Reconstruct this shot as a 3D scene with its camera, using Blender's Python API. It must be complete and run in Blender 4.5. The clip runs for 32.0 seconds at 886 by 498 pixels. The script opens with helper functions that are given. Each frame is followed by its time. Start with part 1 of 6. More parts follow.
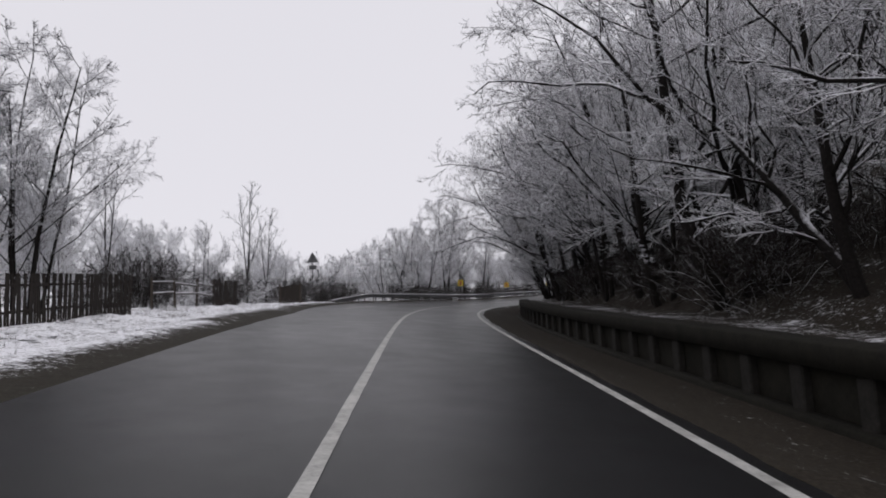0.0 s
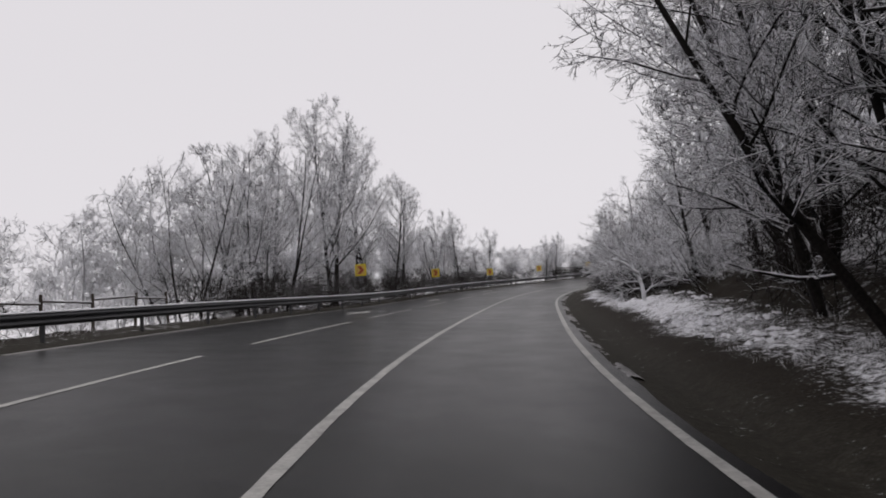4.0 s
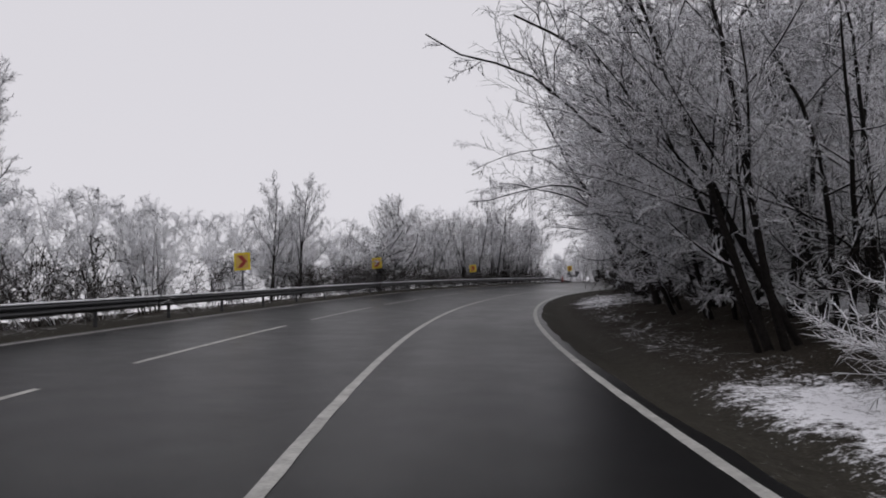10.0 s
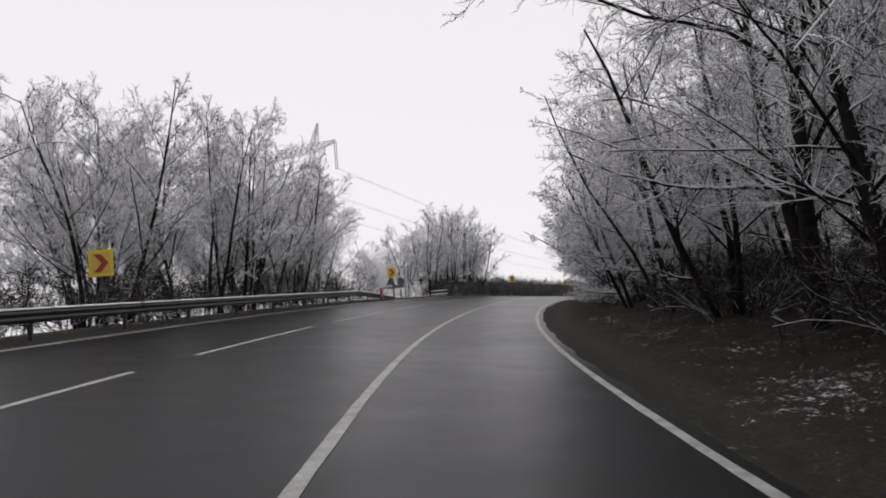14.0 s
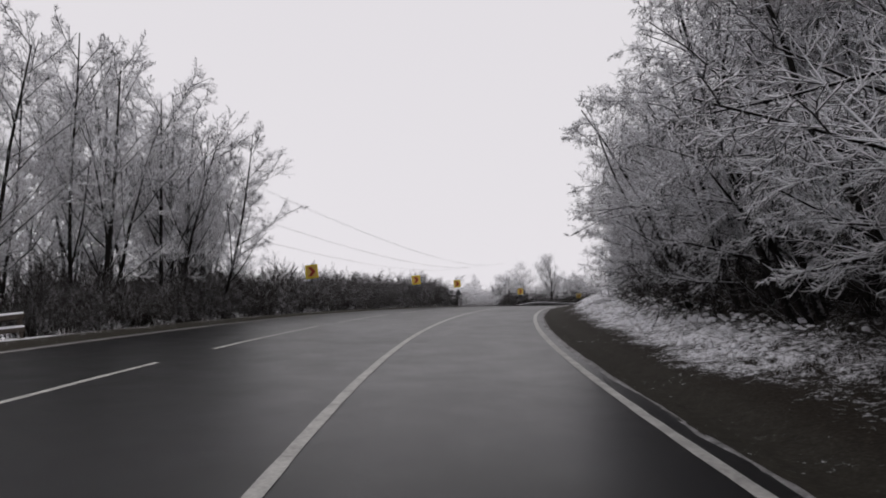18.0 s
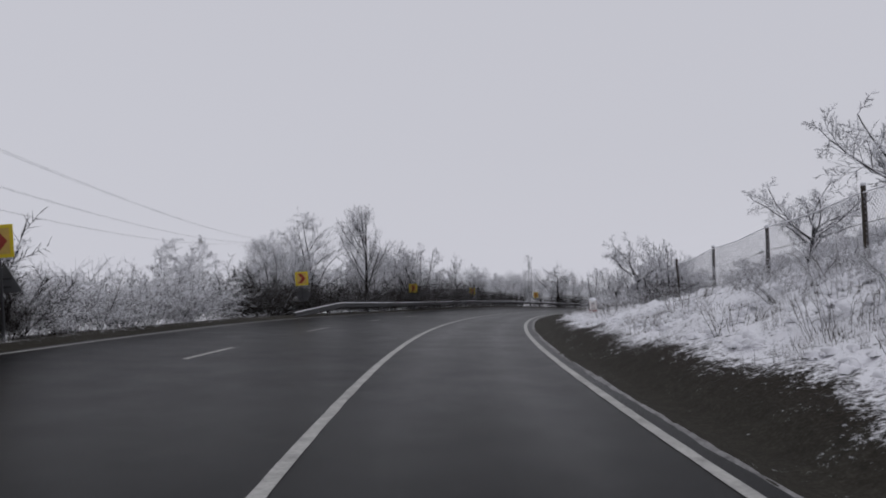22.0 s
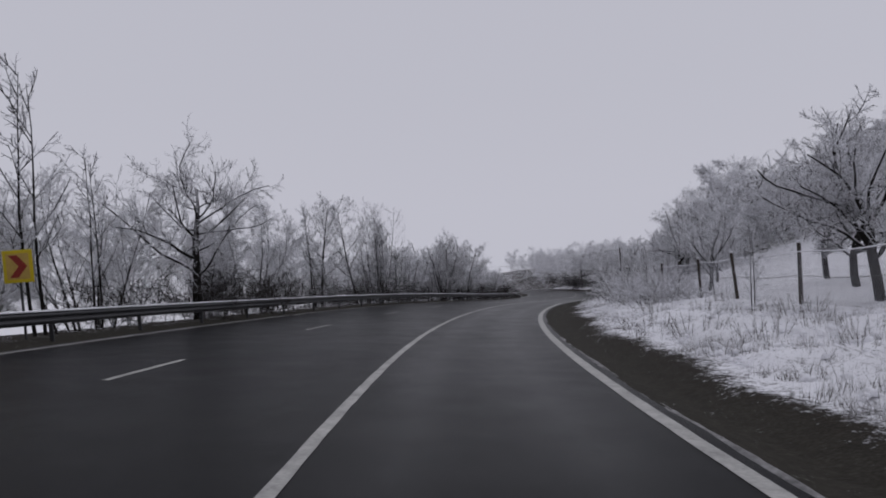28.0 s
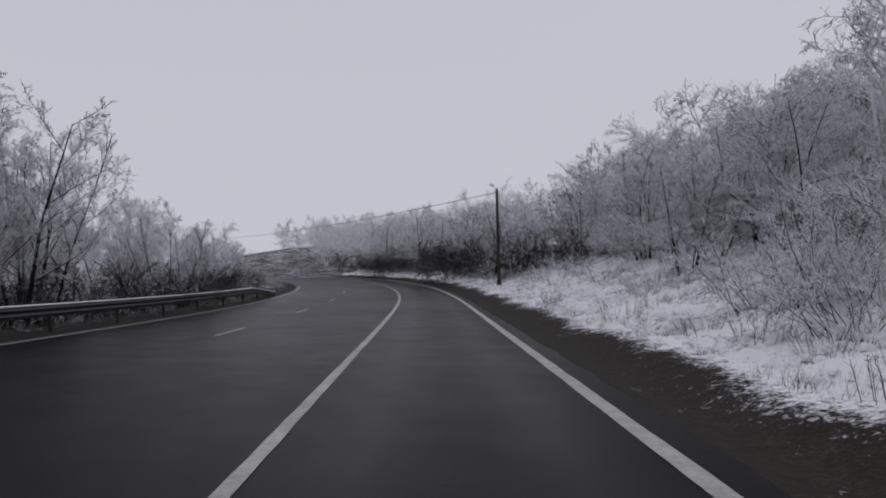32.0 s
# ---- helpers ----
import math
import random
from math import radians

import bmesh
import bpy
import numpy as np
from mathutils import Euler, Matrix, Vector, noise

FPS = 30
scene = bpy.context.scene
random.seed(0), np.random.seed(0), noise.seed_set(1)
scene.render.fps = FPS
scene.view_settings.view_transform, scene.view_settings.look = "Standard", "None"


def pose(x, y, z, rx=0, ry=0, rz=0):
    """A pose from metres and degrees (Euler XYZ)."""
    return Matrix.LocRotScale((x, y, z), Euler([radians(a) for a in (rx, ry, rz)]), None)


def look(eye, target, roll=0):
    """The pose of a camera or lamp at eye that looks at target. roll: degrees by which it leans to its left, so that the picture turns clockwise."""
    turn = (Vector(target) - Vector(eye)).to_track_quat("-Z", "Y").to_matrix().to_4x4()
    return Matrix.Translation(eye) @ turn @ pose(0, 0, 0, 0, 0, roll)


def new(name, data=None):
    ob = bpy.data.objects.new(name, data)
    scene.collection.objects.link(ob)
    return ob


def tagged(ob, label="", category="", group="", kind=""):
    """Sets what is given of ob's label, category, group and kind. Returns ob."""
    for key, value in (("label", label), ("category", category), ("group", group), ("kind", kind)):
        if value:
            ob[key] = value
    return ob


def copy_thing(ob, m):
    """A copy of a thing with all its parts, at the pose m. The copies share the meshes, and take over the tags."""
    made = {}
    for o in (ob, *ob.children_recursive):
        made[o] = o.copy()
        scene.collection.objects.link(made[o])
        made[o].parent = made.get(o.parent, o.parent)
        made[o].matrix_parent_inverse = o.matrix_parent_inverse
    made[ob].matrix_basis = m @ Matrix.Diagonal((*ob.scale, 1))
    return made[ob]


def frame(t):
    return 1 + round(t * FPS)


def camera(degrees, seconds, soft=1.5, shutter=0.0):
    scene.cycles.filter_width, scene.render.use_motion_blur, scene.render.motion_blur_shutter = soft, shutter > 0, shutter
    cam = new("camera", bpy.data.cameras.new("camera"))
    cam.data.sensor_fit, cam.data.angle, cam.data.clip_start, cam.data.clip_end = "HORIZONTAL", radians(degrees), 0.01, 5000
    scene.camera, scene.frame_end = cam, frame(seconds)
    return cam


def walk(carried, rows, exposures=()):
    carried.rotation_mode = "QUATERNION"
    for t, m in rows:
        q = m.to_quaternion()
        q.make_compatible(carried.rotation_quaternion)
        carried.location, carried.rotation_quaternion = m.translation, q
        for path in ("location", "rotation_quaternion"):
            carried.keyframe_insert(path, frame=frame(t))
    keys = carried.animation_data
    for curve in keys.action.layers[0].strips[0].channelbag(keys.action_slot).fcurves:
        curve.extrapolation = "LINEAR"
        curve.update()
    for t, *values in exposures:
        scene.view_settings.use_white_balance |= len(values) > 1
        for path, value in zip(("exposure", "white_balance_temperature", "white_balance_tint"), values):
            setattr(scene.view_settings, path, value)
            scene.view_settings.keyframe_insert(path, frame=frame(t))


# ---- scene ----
# ------------------------------------------------------------------ the road's line
# Turn rate, speed, grade and bank along a 40 s drive give one line in plan and height; the camera follows it.
OM = [0.74, 0.62, -0.08, -0.67, -1.27, -2.09, -3.88, -6.3, -7.51, -6.67, -4.84, -2.95, -1.14, -0.26, -0.96, -2.28, -3.43,
      -4.02, -4.18, -4.12, -3.86, -3.79, -4.13, -4.43, -4.53, -4.44, -4.46, -4.34, -4.25, -4.16, -4.02, -3.82, -3.47, -3.14,
      -3.06, -3.54, -4.1, -4.44, -4.59, -4.33, -4.06, -3.98, -3.85, -3.67, -3.6, -3.52, -3.82, -3.85, -3.71, -3.6, -3.77,
      -4.27, -4.79, -4.91, -4.81, -4.67, -4.51, -4.34, -4.38, -4.51, -4.82, -4.8, -4.24, -3.05, -1.49, -0.21, 0.11, 0.3,
      1.0, 2.2, 3.4, 4.4, 5.0, 5.2, 5.2, 5.2, 5.0, 4.5, 4.0, 3.5, 3.0]
V = [12.17, 11.68, 11.4, 11.6, 12.42, 13.35, 13.74, 13.82, 13.93, 14.0, 13.99, 14.37, 14.62, 15.14, 15.56, 15.52, 14.97, 14.67, 14.47, 14.34, 14.23]
GR = [0.0831, 0.0685, 0.055, 0.0581, 0.0532, 0.0381, 0.0253, -0.0144, -0.057, -0.078, -0.0974, -0.1157, -0.09, -0.0826]
BK = [0.052, 0.088, 0.084, 0.072, 0.052, 0.066, 0.073, 0.095, 0.109, 0.112, 0.094, 0.078, 0.083, 0.075, 0.091, 0.071, 0.049, 0.034, 0.039, 0.043, 0.044]
JY = [0.24, 0.2, -0.04, -0.06, -0.22, -0.38, -0.11, 0.28, 0, 0, 0, 0.35, -0.2, -0.37, -0.29, -0.11, -0.05, 0.19, 0.4, 0.31, 0.21,
      0.18, 0.2, 0.16, 0.08, 0.05, 0.1, 0.16, 0.13, -0.08, 0, 0, 0, 0.01, -0.14, -0.23, -0.16, -0.03, 0.05, 0.16, 0.01, -0.07,
      -0.1, -0.14, -0.2, -0.05, 0.03, 0.03, -0.07, -0.17, -0.14, -0.01, 0, 0, -0.01, 0.05, 0.12, 0.05, 0.1, 0.04, 0.02, -0.02,
      -0.02, -0.17, -0.35]
JP = [0.11, -0.12, -0.03, 0.06, 0.17, 0.25, 0.01, -0.17, 0, 0, 0, -0.36, -0.47, -0.34, -0.12, -0.15, -0.32, -0.27, -0.18, -0.08, -0.16,
      0.06, -0.01, 0.05, 0.13, -0.06, 0.12, 0.38, 0.35, 0.19, 0, 0, 0, -0.07, 0.07, -0.11, -0.12, -0.06, 0.07, 0.12, 0.08, -0.01,
      0.14, 0.09, 0.28, 0.38, 0.42, 0.46, 0.45, 0.22, -0.12, -0.02, 0, 0, -0.04, 0.31, 0.24, 0.02, -0.31, -0.29, -0.16, -0.11,
      -0.23, -0.34, -0.47]
LAT = [-0.80, -0.68, -0.42, -0.36, -0.32, -0.41, -0.45, -0.35, -0.33, -0.42, -0.43, -0.46, -0.54, -0.55, -0.53, -0.42, -0.39, -0.39, -0.36, -0.4,
       -0.38, -0.41, -0.4, -0.34, -0.32, -0.26, -0.21, -0.28, -0.46, -0.39, -0.31, -0.36, -0.35]
EYE, PITCH, YAW, ROLL = 1.47, 0.04198, -0.02732, 0.01107


def cub(step, knots, x):
    """Smooth curve through knots that stand step apart."""
    k = np.asarray(knots, float)
    x = np.asarray(x, float)
    i = np.clip((x / step).astype(int), 0, len(k) - 2)
    u = x / step - i
    a, b, c, d = k[np.maximum(i - 1, 0)], k[i], k[i + 1], k[np.minimum(i + 2, len(k) - 1)]
    return 0.5 * (2 * b + (c - a) * u + (2 * a - 5 * b + 4 * c - d) * u ** 2 + (3 * b - a - 3 * c + d) * u ** 3)


TT = np.arange(0, 40.01, 0.1)
_om, _v, _g = np.radians(cub(0.5, OM, TT)), cub(2, V, TT), cub(3, GR, TT)
PSI = np.concatenate([[0], np.cumsum((_om[1:] + _om[:-1]) / 2 * 0.1)])
_pm, _vm, _gm = (PSI[1:] + PSI[:-1]) / 2, (_v[1:] + _v[:-1]) / 20, (_g[1:] + _g[:-1]) / 2
PX = np.concatenate([[0], np.cumsum(-np.sin(_pm) * _vm)])
PY = np.concatenate([[0], np.cumsum(np.cos(_pm) * _vm)])
PZ = np.concatenate([[0], np.cumsum(_gm * _vm)])
PS = np.concatenate([[0], np.cumsum(_vm)])
PB = cub(2, BK, TT)
# the line goes on straight behind the start
PX, PY, PZ = [np.concatenate([[a], b]) for a, b in ((0, PX), (-60, PY), (-60 * GR[0], PZ))]
PS, PSI, PB, PT = [np.concatenate([[a], b]) for a, b in ((-60, PS), (0, PSI), (BK[0], PB), (-5, TT))]
S_END = float(PS[-1])
# and straight on past its end, for the lie of the land
PX, PY, PZ = np.append(PX, PX[-1] - 400 * math.sin(PSI[-1])), np.append(PY, PY[-1] + 400 * math.cos(PSI[-1])), np.append(PZ, PZ[-1] - 4)
PS, PSI, PB, PT = np.append(PS, S_END + 400), np.append(PSI, PSI[-1]), np.append(PB, PB[-1]), np.append(PT, 70)


def s_of(t):
    return float(np.interp(t, PT, PS))


def road(s):
    """Plan, height, heading and bank at the distance s along the line (arrays too)."""
    return [np.interp(s, PS, a) for a in (PX, PY, PZ, PSI, PB)]


def on_road(s, o, up=0.0):
    """A point o metres right of the line and up above the banked plane."""
    x, y, z, p, b = road(s)
    return x + o * np.cos(p), y + o * np.sin(p), z - b * np.clip(o, -10.5, 4.0) + up


# ------------------------------------------------------------------ camera
cam = camera(63.38, 32.0, soft=1.88)
rows = []
for i in range(129):
    t = i * 0.25
    x, y, z, p, b = [float(a) for a in road(s_of(t))]
    lat = float(cub(1, LAT, t))
    pitch = math.atan(float(cub(3, GR, t))) + PITCH + radians(float(cub(0.5, JP, t)))
    yaw = p + YAW + radians(float(cub(0.5, JY, t)))
    rows.append((t, pose(x + lat * math.cos(p), y + lat * math.sin(p), z + EYE - b * lat,
                         90 + math.degrees(pitch), math.degrees(b - ROLL), math.degrees(yaw))))
walk(cam, rows, [(0, 0.18, 6400, 10), (3, 0.16, 6580, 10), (6, 0.08, 6600, 10), (10, 0.04, 6450, 10), (14, 0.38, 6600, 10), (19, 0.06, 6560, 10), (21, -0.16, 6380, 10), (23, -0.34, 6080, 9), (25, -0.42, 6060, 9), (28, -0.42, 6100, 12), (32, -0.32, 6110, 12)])

# ------------------------------------------------------------------ light: an overcast winter sky
world = bpy.data.worlds.new("overcast_sky")
scene.world = world
world.use_nodes = True
wn, wl = world.node_tree.nodes, world.node_tree.links
sky = wn.new("ShaderNodeTexSky")
sky.sky_type, sky.sun_disc = "NISHITA", False
sky.sun_elevation, sky.sun_rotation = radians(24), radians(200)
grey = wn.new("ShaderNodeHueSaturation")
grey.inputs["Saturation"].default_value = 0.12
grey.inputs["Value"].default_value = 0.10
wl.new(sky.outputs["Color"], grey.inputs["Color"])
cloud = wn.new("ShaderNodeMixRGB")
cloud.inputs[0].default_value = 0.93
cloud.inputs[2].default_value = (0.70, 0.68, 0.72, 1)
wl.new(grey.outputs["Color"], cloud.inputs[1])
wl.new(cloud.outputs["Color"], wn["Background"].inputs["Color"])
wn["Background"].inputs["Strength"].default_value = 1.0
sun = new("sun", bpy.data.lights.new("sun", "SUN"))
sun.data.energy, sun.data.angle, sun.data.color = 0.4, radians(40), (1, 0.98, 0.96)
sun.matrix_world = look((0, 0, 60), (-20, 45, 0))

# ------------------------------------------------------------------ materials


def material(name):
    m = bpy.data.materials.new(name)
    m.use_nodes = True
    n, l = m.node_tree.nodes, m.node_tree.links
    return m, n, l, n["Principled BSDF"]


def noise_node(n, l, scale, detail=4.0, rough=0.6, coord=None):
    t = n.new("ShaderNodeTexNoise")
    t.inputs["Scale"].default_value, t.inputs["Detail"].default_value, t.inputs["Roughness"].default_value = scale, detail, rough
    if coord:
        l.new(coord, t.inputs["Vector"])
    return t.outputs["Fac"]


def ramp(n, l, fac, stops):
    r = n.new("ShaderNodeValToRGB")
    while len(r.color_ramp.elements) < len(stops):
        r.color_ramp.elements.new(0.5)
    for e, (at, col) in zip(r.color_ramp.elements, stops):
        e.position, e.color = at, (*col, 1) if len(col) == 3 else col
    l.new(fac, r.inputs["Fac"])
    return r.outputs["Color"]


def mix(n, l, fac, a, b):
    m = n.new("ShaderNodeMixRGB")
    for sock, val in ((m.inputs[0], fac), (m.inputs[1], a), (m.inputs[2], b)):
        if isinstance(val, (int, float)):
            sock.default_value = val
        elif isinstance(val, tuple):
            sock.default_value = (*val, 1)
        else:
            l.new(val, sock)
    return m.outputs[0]


def mth(n, l, op, a, b=0.0, clamp=False):
    m = n.new("ShaderNodeMath")
    m.operation, m.use_clamp = op, clamp
    for sock, val in zip(m.inputs, (a, b)):
        if isinstance(val, (int, float)):
            sock.default_value = val
        else:
            l.new(val, sock)
    return m.outputs[0]


def bump(n, l, b, height, strength, dist):
    k = n.new("ShaderNodeBump")
    k.inputs["Strength"].default_value, k.inputs["Distance"].default_value = strength, dist
    l.new(height, k.inputs["Height"])
    l.new(k.outputs["Normal"], b.inputs["Normal"])


def plain(name, col, rough=0.7, metal=0.0, vary=0.25, scale=8.0, relief=0.0):
    """A plain surface with grain and blotches."""
    m, n, l, b = material(name)
    pos = n.new("ShaderNodeTexCoord").outputs["Object"]
    f1, f2 = noise_node(n, l, scale, coord=pos), noise_node(n, l, scale * 7, coord=pos)
    f = mth(n, l, "ADD", mth(n, l, "MULTIPLY", f1, 0.6), mth(n, l, "MULTIPLY", f2, 0.4))
    lo, hi = tuple(c * (1 - vary) for c in col), tuple(min(1, c * (1 + vary)) for c in col)
    l.new(ramp(n, l, f, [(0.3, lo), (0.7, hi)]), b.inputs["Base Color"])
    b.inputs["Roughness"].default_value, b.inputs["Metallic"].default_value = rough, metal
    b.inputs["Specular IOR Level"].default_value = 0.12 if rough >= 0.7 else 0.4
    if relief:
        bump(n, l, b, f2, relief, 0.01)
    return m


def snowed(name, dark, lo=0.0, hi=0.45, rough=0.85, cover=0.0, scale=1.2):
    """Bark, stems or metal with snow that lies on what faces up."""
    m, n, l, b = material(name)
    geo, tex = n.new("ShaderNodeNewGeometry"), n.new("ShaderNodeTexCoord")
    sep = n.new("ShaderNodeSeparateXYZ")
    l.new(geo.outputs["Normal"], sep.inputs[0])
    patch = noise_node(n, l, scale, coord=tex.outputs["Object"])
    fine = noise_node(n, l, scale * 14, coord=tex.outputs["Object"])
    up = mth(n, l, "ADD", sep.outputs["Z"], mth(n, l, "MULTIPLY", mth(n, l, "SUBTRACT", patch, 0.5), 1.5))
    up = mth(n, l, "ADD", up, mth(n, l, "MULTIPLY", mth(n, l, "SUBTRACT", fine, 0.5), 0.7))
    k = n.new("ShaderNodeMapRange")
    k.inputs["From Min"].default_value, k.inputs["From Max"].default_value = lo - cover, hi - cover
    l.new(up, k.inputs["Value"])
    bark = ramp(n, l, fine, [(0.3, tuple(c * 0.6 for c in dark)), (0.7, tuple(c * 1.5 for c in dark))])
    l.new(mix(n, l, k.outputs[0], bark, (0.80, 0.80, 0.83)), b.inputs["Base Color"])
    b.inputs["Roughness"].default_value = rough
    b.inputs["Specular IOR Level"].default_value = 0.12
    return m


M_BARK = snowed("bark_with_snow", (0.014, 0.012, 0.011), 0.35, 0.8)
M_TWIG = snowed("twigs_with_snow", (0.030, 0.026, 0.026), -0.6, 0.3)
# Frosted; the paler bark also puts distance haze into the hill trees.
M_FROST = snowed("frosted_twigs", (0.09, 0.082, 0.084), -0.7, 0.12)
M_GROVE = snowed("grove_twigs_with_snow", (0.055, 0.049, 0.050), -0.6, 0.35)
M_BRUSH = snowed("brushwood_twigs", (0.016, 0.0125, 0.0105), 0.75, 1.6)
M_NEEDLE = snowed("dark_needles", (0.030, 0.036, 0.026), 0.1, 0.7)
# Frost plus a bark colour lightened to stand for haze over far trees.
M_HAZETWIG = snowed("haze_paled_frosty_twigs", (0.22, 0.21, 0.218), -0.8, 0.1)
M_LADEN = snowed("snow_laden_twigs", (0.045, 0.040, 0.040), -0.75, 0.15)
M_SHRUB = snowed("shrub_twigs_with_snow", (0.06, 0.052, 0.05), -0.55, 0.3)
M_BOUGH = snowed("bough_twigs_with_snow", (0.030, 0.025, 0.023), -0.6, 0.1, scale=1.6)
# Back rows: frost and thin mist are both put into this lighter colour.
M_BACKTWIG = snowed("mist_paled_wood_twigs", (0.055, 0.049, 0.049), -0.55, 0.3)
M_PLASTERED = snowed("snow_plastered_bark", (0.05, 0.043, 0.04), -0.75, 0.0)
M_DARKTWIG = snowed("dark_hedge_twigs", (0.020, 0.0165, 0.015), 0.7, 1.5)


def asphalt():
    m, n, l, b = material("wet_asphalt")
    pos = n.new("ShaderNodeTexCoord").outputs["Object"]
    big, mid, fine = noise_node(n, l, 0.12, coord=pos), noise_node(n, l, 1.1, coord=pos), noise_node(n, l, 60, coord=pos)
    f = mth(n, l, "ADD", mth(n, l, "MULTIPLY", big, 0.5), mth(n, l, "MULTIPLY", mid, 0.5))
    col = ramp(n, l, f, [(0.3, (0.006, 0.006, 0.0064)), (0.7, (0.0115, 0.0113, 0.0115))])
    col = mix(n, l, mth(n, l, "MULTIPLY", fine, 0.35), col, (0.021, 0.0205, 0.0205))
    a = n.new("ShaderNodeAttribute")
    a.attribute_name = "newer"
    dark = ramp(n, l, f, [(0.3, (0.0038, 0.0039, 0.0043)), (0.7, (0.007, 0.007, 0.0075))])
    dark = mix(n, l, mth(n, l, "MULTIPLY", fine, 0.3), dark, (0.014, 0.014, 0.0145))
    l.new(mix(n, l, a.outputs["Fac"], col, dark), b.inputs["Base Color"])
    w = n.new("ShaderNodeAttribute")
    w.attribute_name = "wet"
    gloss = n.new("ShaderNodeMapRange")
    gloss.inputs["To Min"].default_value, gloss.inputs["To Max"].default_value = 0.02, 0.12
    l.new(w.outputs["Fac"], gloss.inputs["Value"])
    l.new(gloss.outputs[0], b.inputs["Specular IOR Level"])
    r = n.new("ShaderNodeMapRange")
    r.inputs["From Min"].default_value, r.inputs["From Max"].default_value = 0.3, 0.7
    r.inputs["To Min"].default_value, r.inputs["To Max"].default_value = 0.27, 0.38
    l.new(f, r.inputs["Value"])
    l.new(r.outputs[0], b.inputs["Roughness"])
    bump(n, l, b, fine, 0.25, 0.01)
    return m


def ground_material():
    """Snow over dead grass, leaves and gravel; the cover comes from the attribute 'snow'."""
    m, n, l, b = material("snowy_ground")
    pos = n.new("ShaderNodeTexCoord").outputs["Object"]
    a = n.new("ShaderNodeAttribute")
    a.attribute_name = "snow"
    big, mid, fine = noise_node(n, l, 0.35, coord=pos), noise_node(n, l, 2.2, 6.0, 0.7, pos), noise_node(n, l, 22, coord=pos)
    f = mth(n, l, "ADD", mth(n, l, "MULTIPLY", mth(n, l, "SUBTRACT", big, 0.5), 0.5), mth(n, l, "MULTIPLY", mth(n, l, "SUBTRACT", mid, 0.5), 0.9))
    small = noise_node(n, l, 8.5, 6.0, 0.75, pos)
    f = mth(n, l, "ADD", f, mth(n, l, "MULTIPLY", mth(n, l, "SUBTRACT", fine, 0.5), 0.7))
    f = mth(n, l, "ADD", f, mth(n, l, "MULTIPLY", mth(n, l, "SUBTRACT", small, 0.5), 1.5))
    f = mth(n, l, "ADD", f, a.outputs["Fac"])
    k = n.new("ShaderNodeMapRange")
    k.inputs["From Min"].default_value, k.inputs["From Max"].default_value = 0.38, 0.70
    l.new(f, k.inputs["Value"])
    dirt = ramp(n, l, fine, [(0.25, (0.011, 0.0095, 0.0075)), (0.5, (0.024, 0.020, 0.0155)), (0.75, (0.052, 0.044, 0.033))])
    v = n.new("ShaderNodeAttribute")
    v.attribute_name = "verge"
    edge = mth(n, l, "ADD", v.outputs["Fac"], mth(n, l, "MULTIPLY", mth(n, l, "SUBTRACT", mid, 0.5), 1.2), True)
    gravel = ramp(n, l, fine, [(0.25, (0.022, 0.0205, 0.016)), (0.5, (0.036, 0.033, 0.026)), (0.8, (0.075, 0.069, 0.057))])
    patch = noise_node(n, l, 5.5, 5.0, 0.7, pos)
    gravel = mix(n, l, mth(n, l, "MULTIPLY", mth(n, l, "SUBTRACT", patch, 0.42, True), 2.2, True), gravel, (0.014, 0.0125, 0.010))
    dirt = mix(n, l, edge, dirt, gravel)
    l.new(mix(n, l, k.outputs[0], dirt, (0.82, 0.82, 0.85)), b.inputs["Base Color"])
    b.inputs["Roughness"].default_value = 0.85
    b.inputs["Specular IOR Level"].default_value = 0.08
    bump(n, l, b, mth(n, l, "ADD", mid, mth(n, l, "MULTIPLY", fine, 0.4)), 0.35, 0.06)
    return m


M_ROAD, M_GROUND = asphalt(), ground_material()
M_PAINT = plain("worn_road_paint", (0.36, 0.355, 0.335), 0.6, 0, 0.45, 3)
M_GRASS = snowed("dead_frosted_grass", (0.062, 0.050, 0.037), 0.2, 1.0)
M_STEEL = plain("galvanised_steel", (0.045, 0.045, 0.048), 0.6, 0.2, 0.3, 3)
M_SNOW = plain("snow", (0.82, 0.82, 0.85), 0.9, 0, 0.04, 4, 0.3)
M_YELLOW = plain("yellow_sign_sheet", (0.72, 0.55, 0.02), 0.5, 0, 0.1, 6)
M_RED = plain("dull_red_sheet", (0.30, 0.035, 0.025), 0.55, 0, 0.15, 6)
M_SIGNBACK = plain("grey_sign_back", (0.10, 0.10, 0.105), 0.6, 0.3, 0.2, 4)
M_CONCRETE = plain("mossy_concrete", (0.013, 0.012, 0.009), 0.9, 0, 0.5, 2.2, 0.5)
M_SLUSH = plain("dirty_slush", (0.22, 0.216, 0.215), 0.75, 0, 0.7, 2.6, 0.5)
M_POST = plain("weathered_wood", (0.06, 0.05, 0.042), 0.85, 0, 0.35, 9, 0.4)
M_WHITE = plain("white_paint", (0.75, 0.74, 0.72), 0.6, 0, 0.12, 5)
M_PINK = plain("faded_red_paint", (0.30, 0.085, 0.075), 0.65, 0, 0.25, 5)
M_BLACK = plain("grey_lettering", (0.12, 0.11, 0.11), 0.6, 0, 0.1, 5)
M_WIRE = plain("dull_wire", (0.2, 0.2, 0.2), 0.5, 0.6, 0.1, 5)
M_BOARD = plain("dark_boards", (0.035, 0.03, 0.027), 0.85, 0, 0.3, 6, 0.3)

# ------------------------------------------------------------------ helpers for things


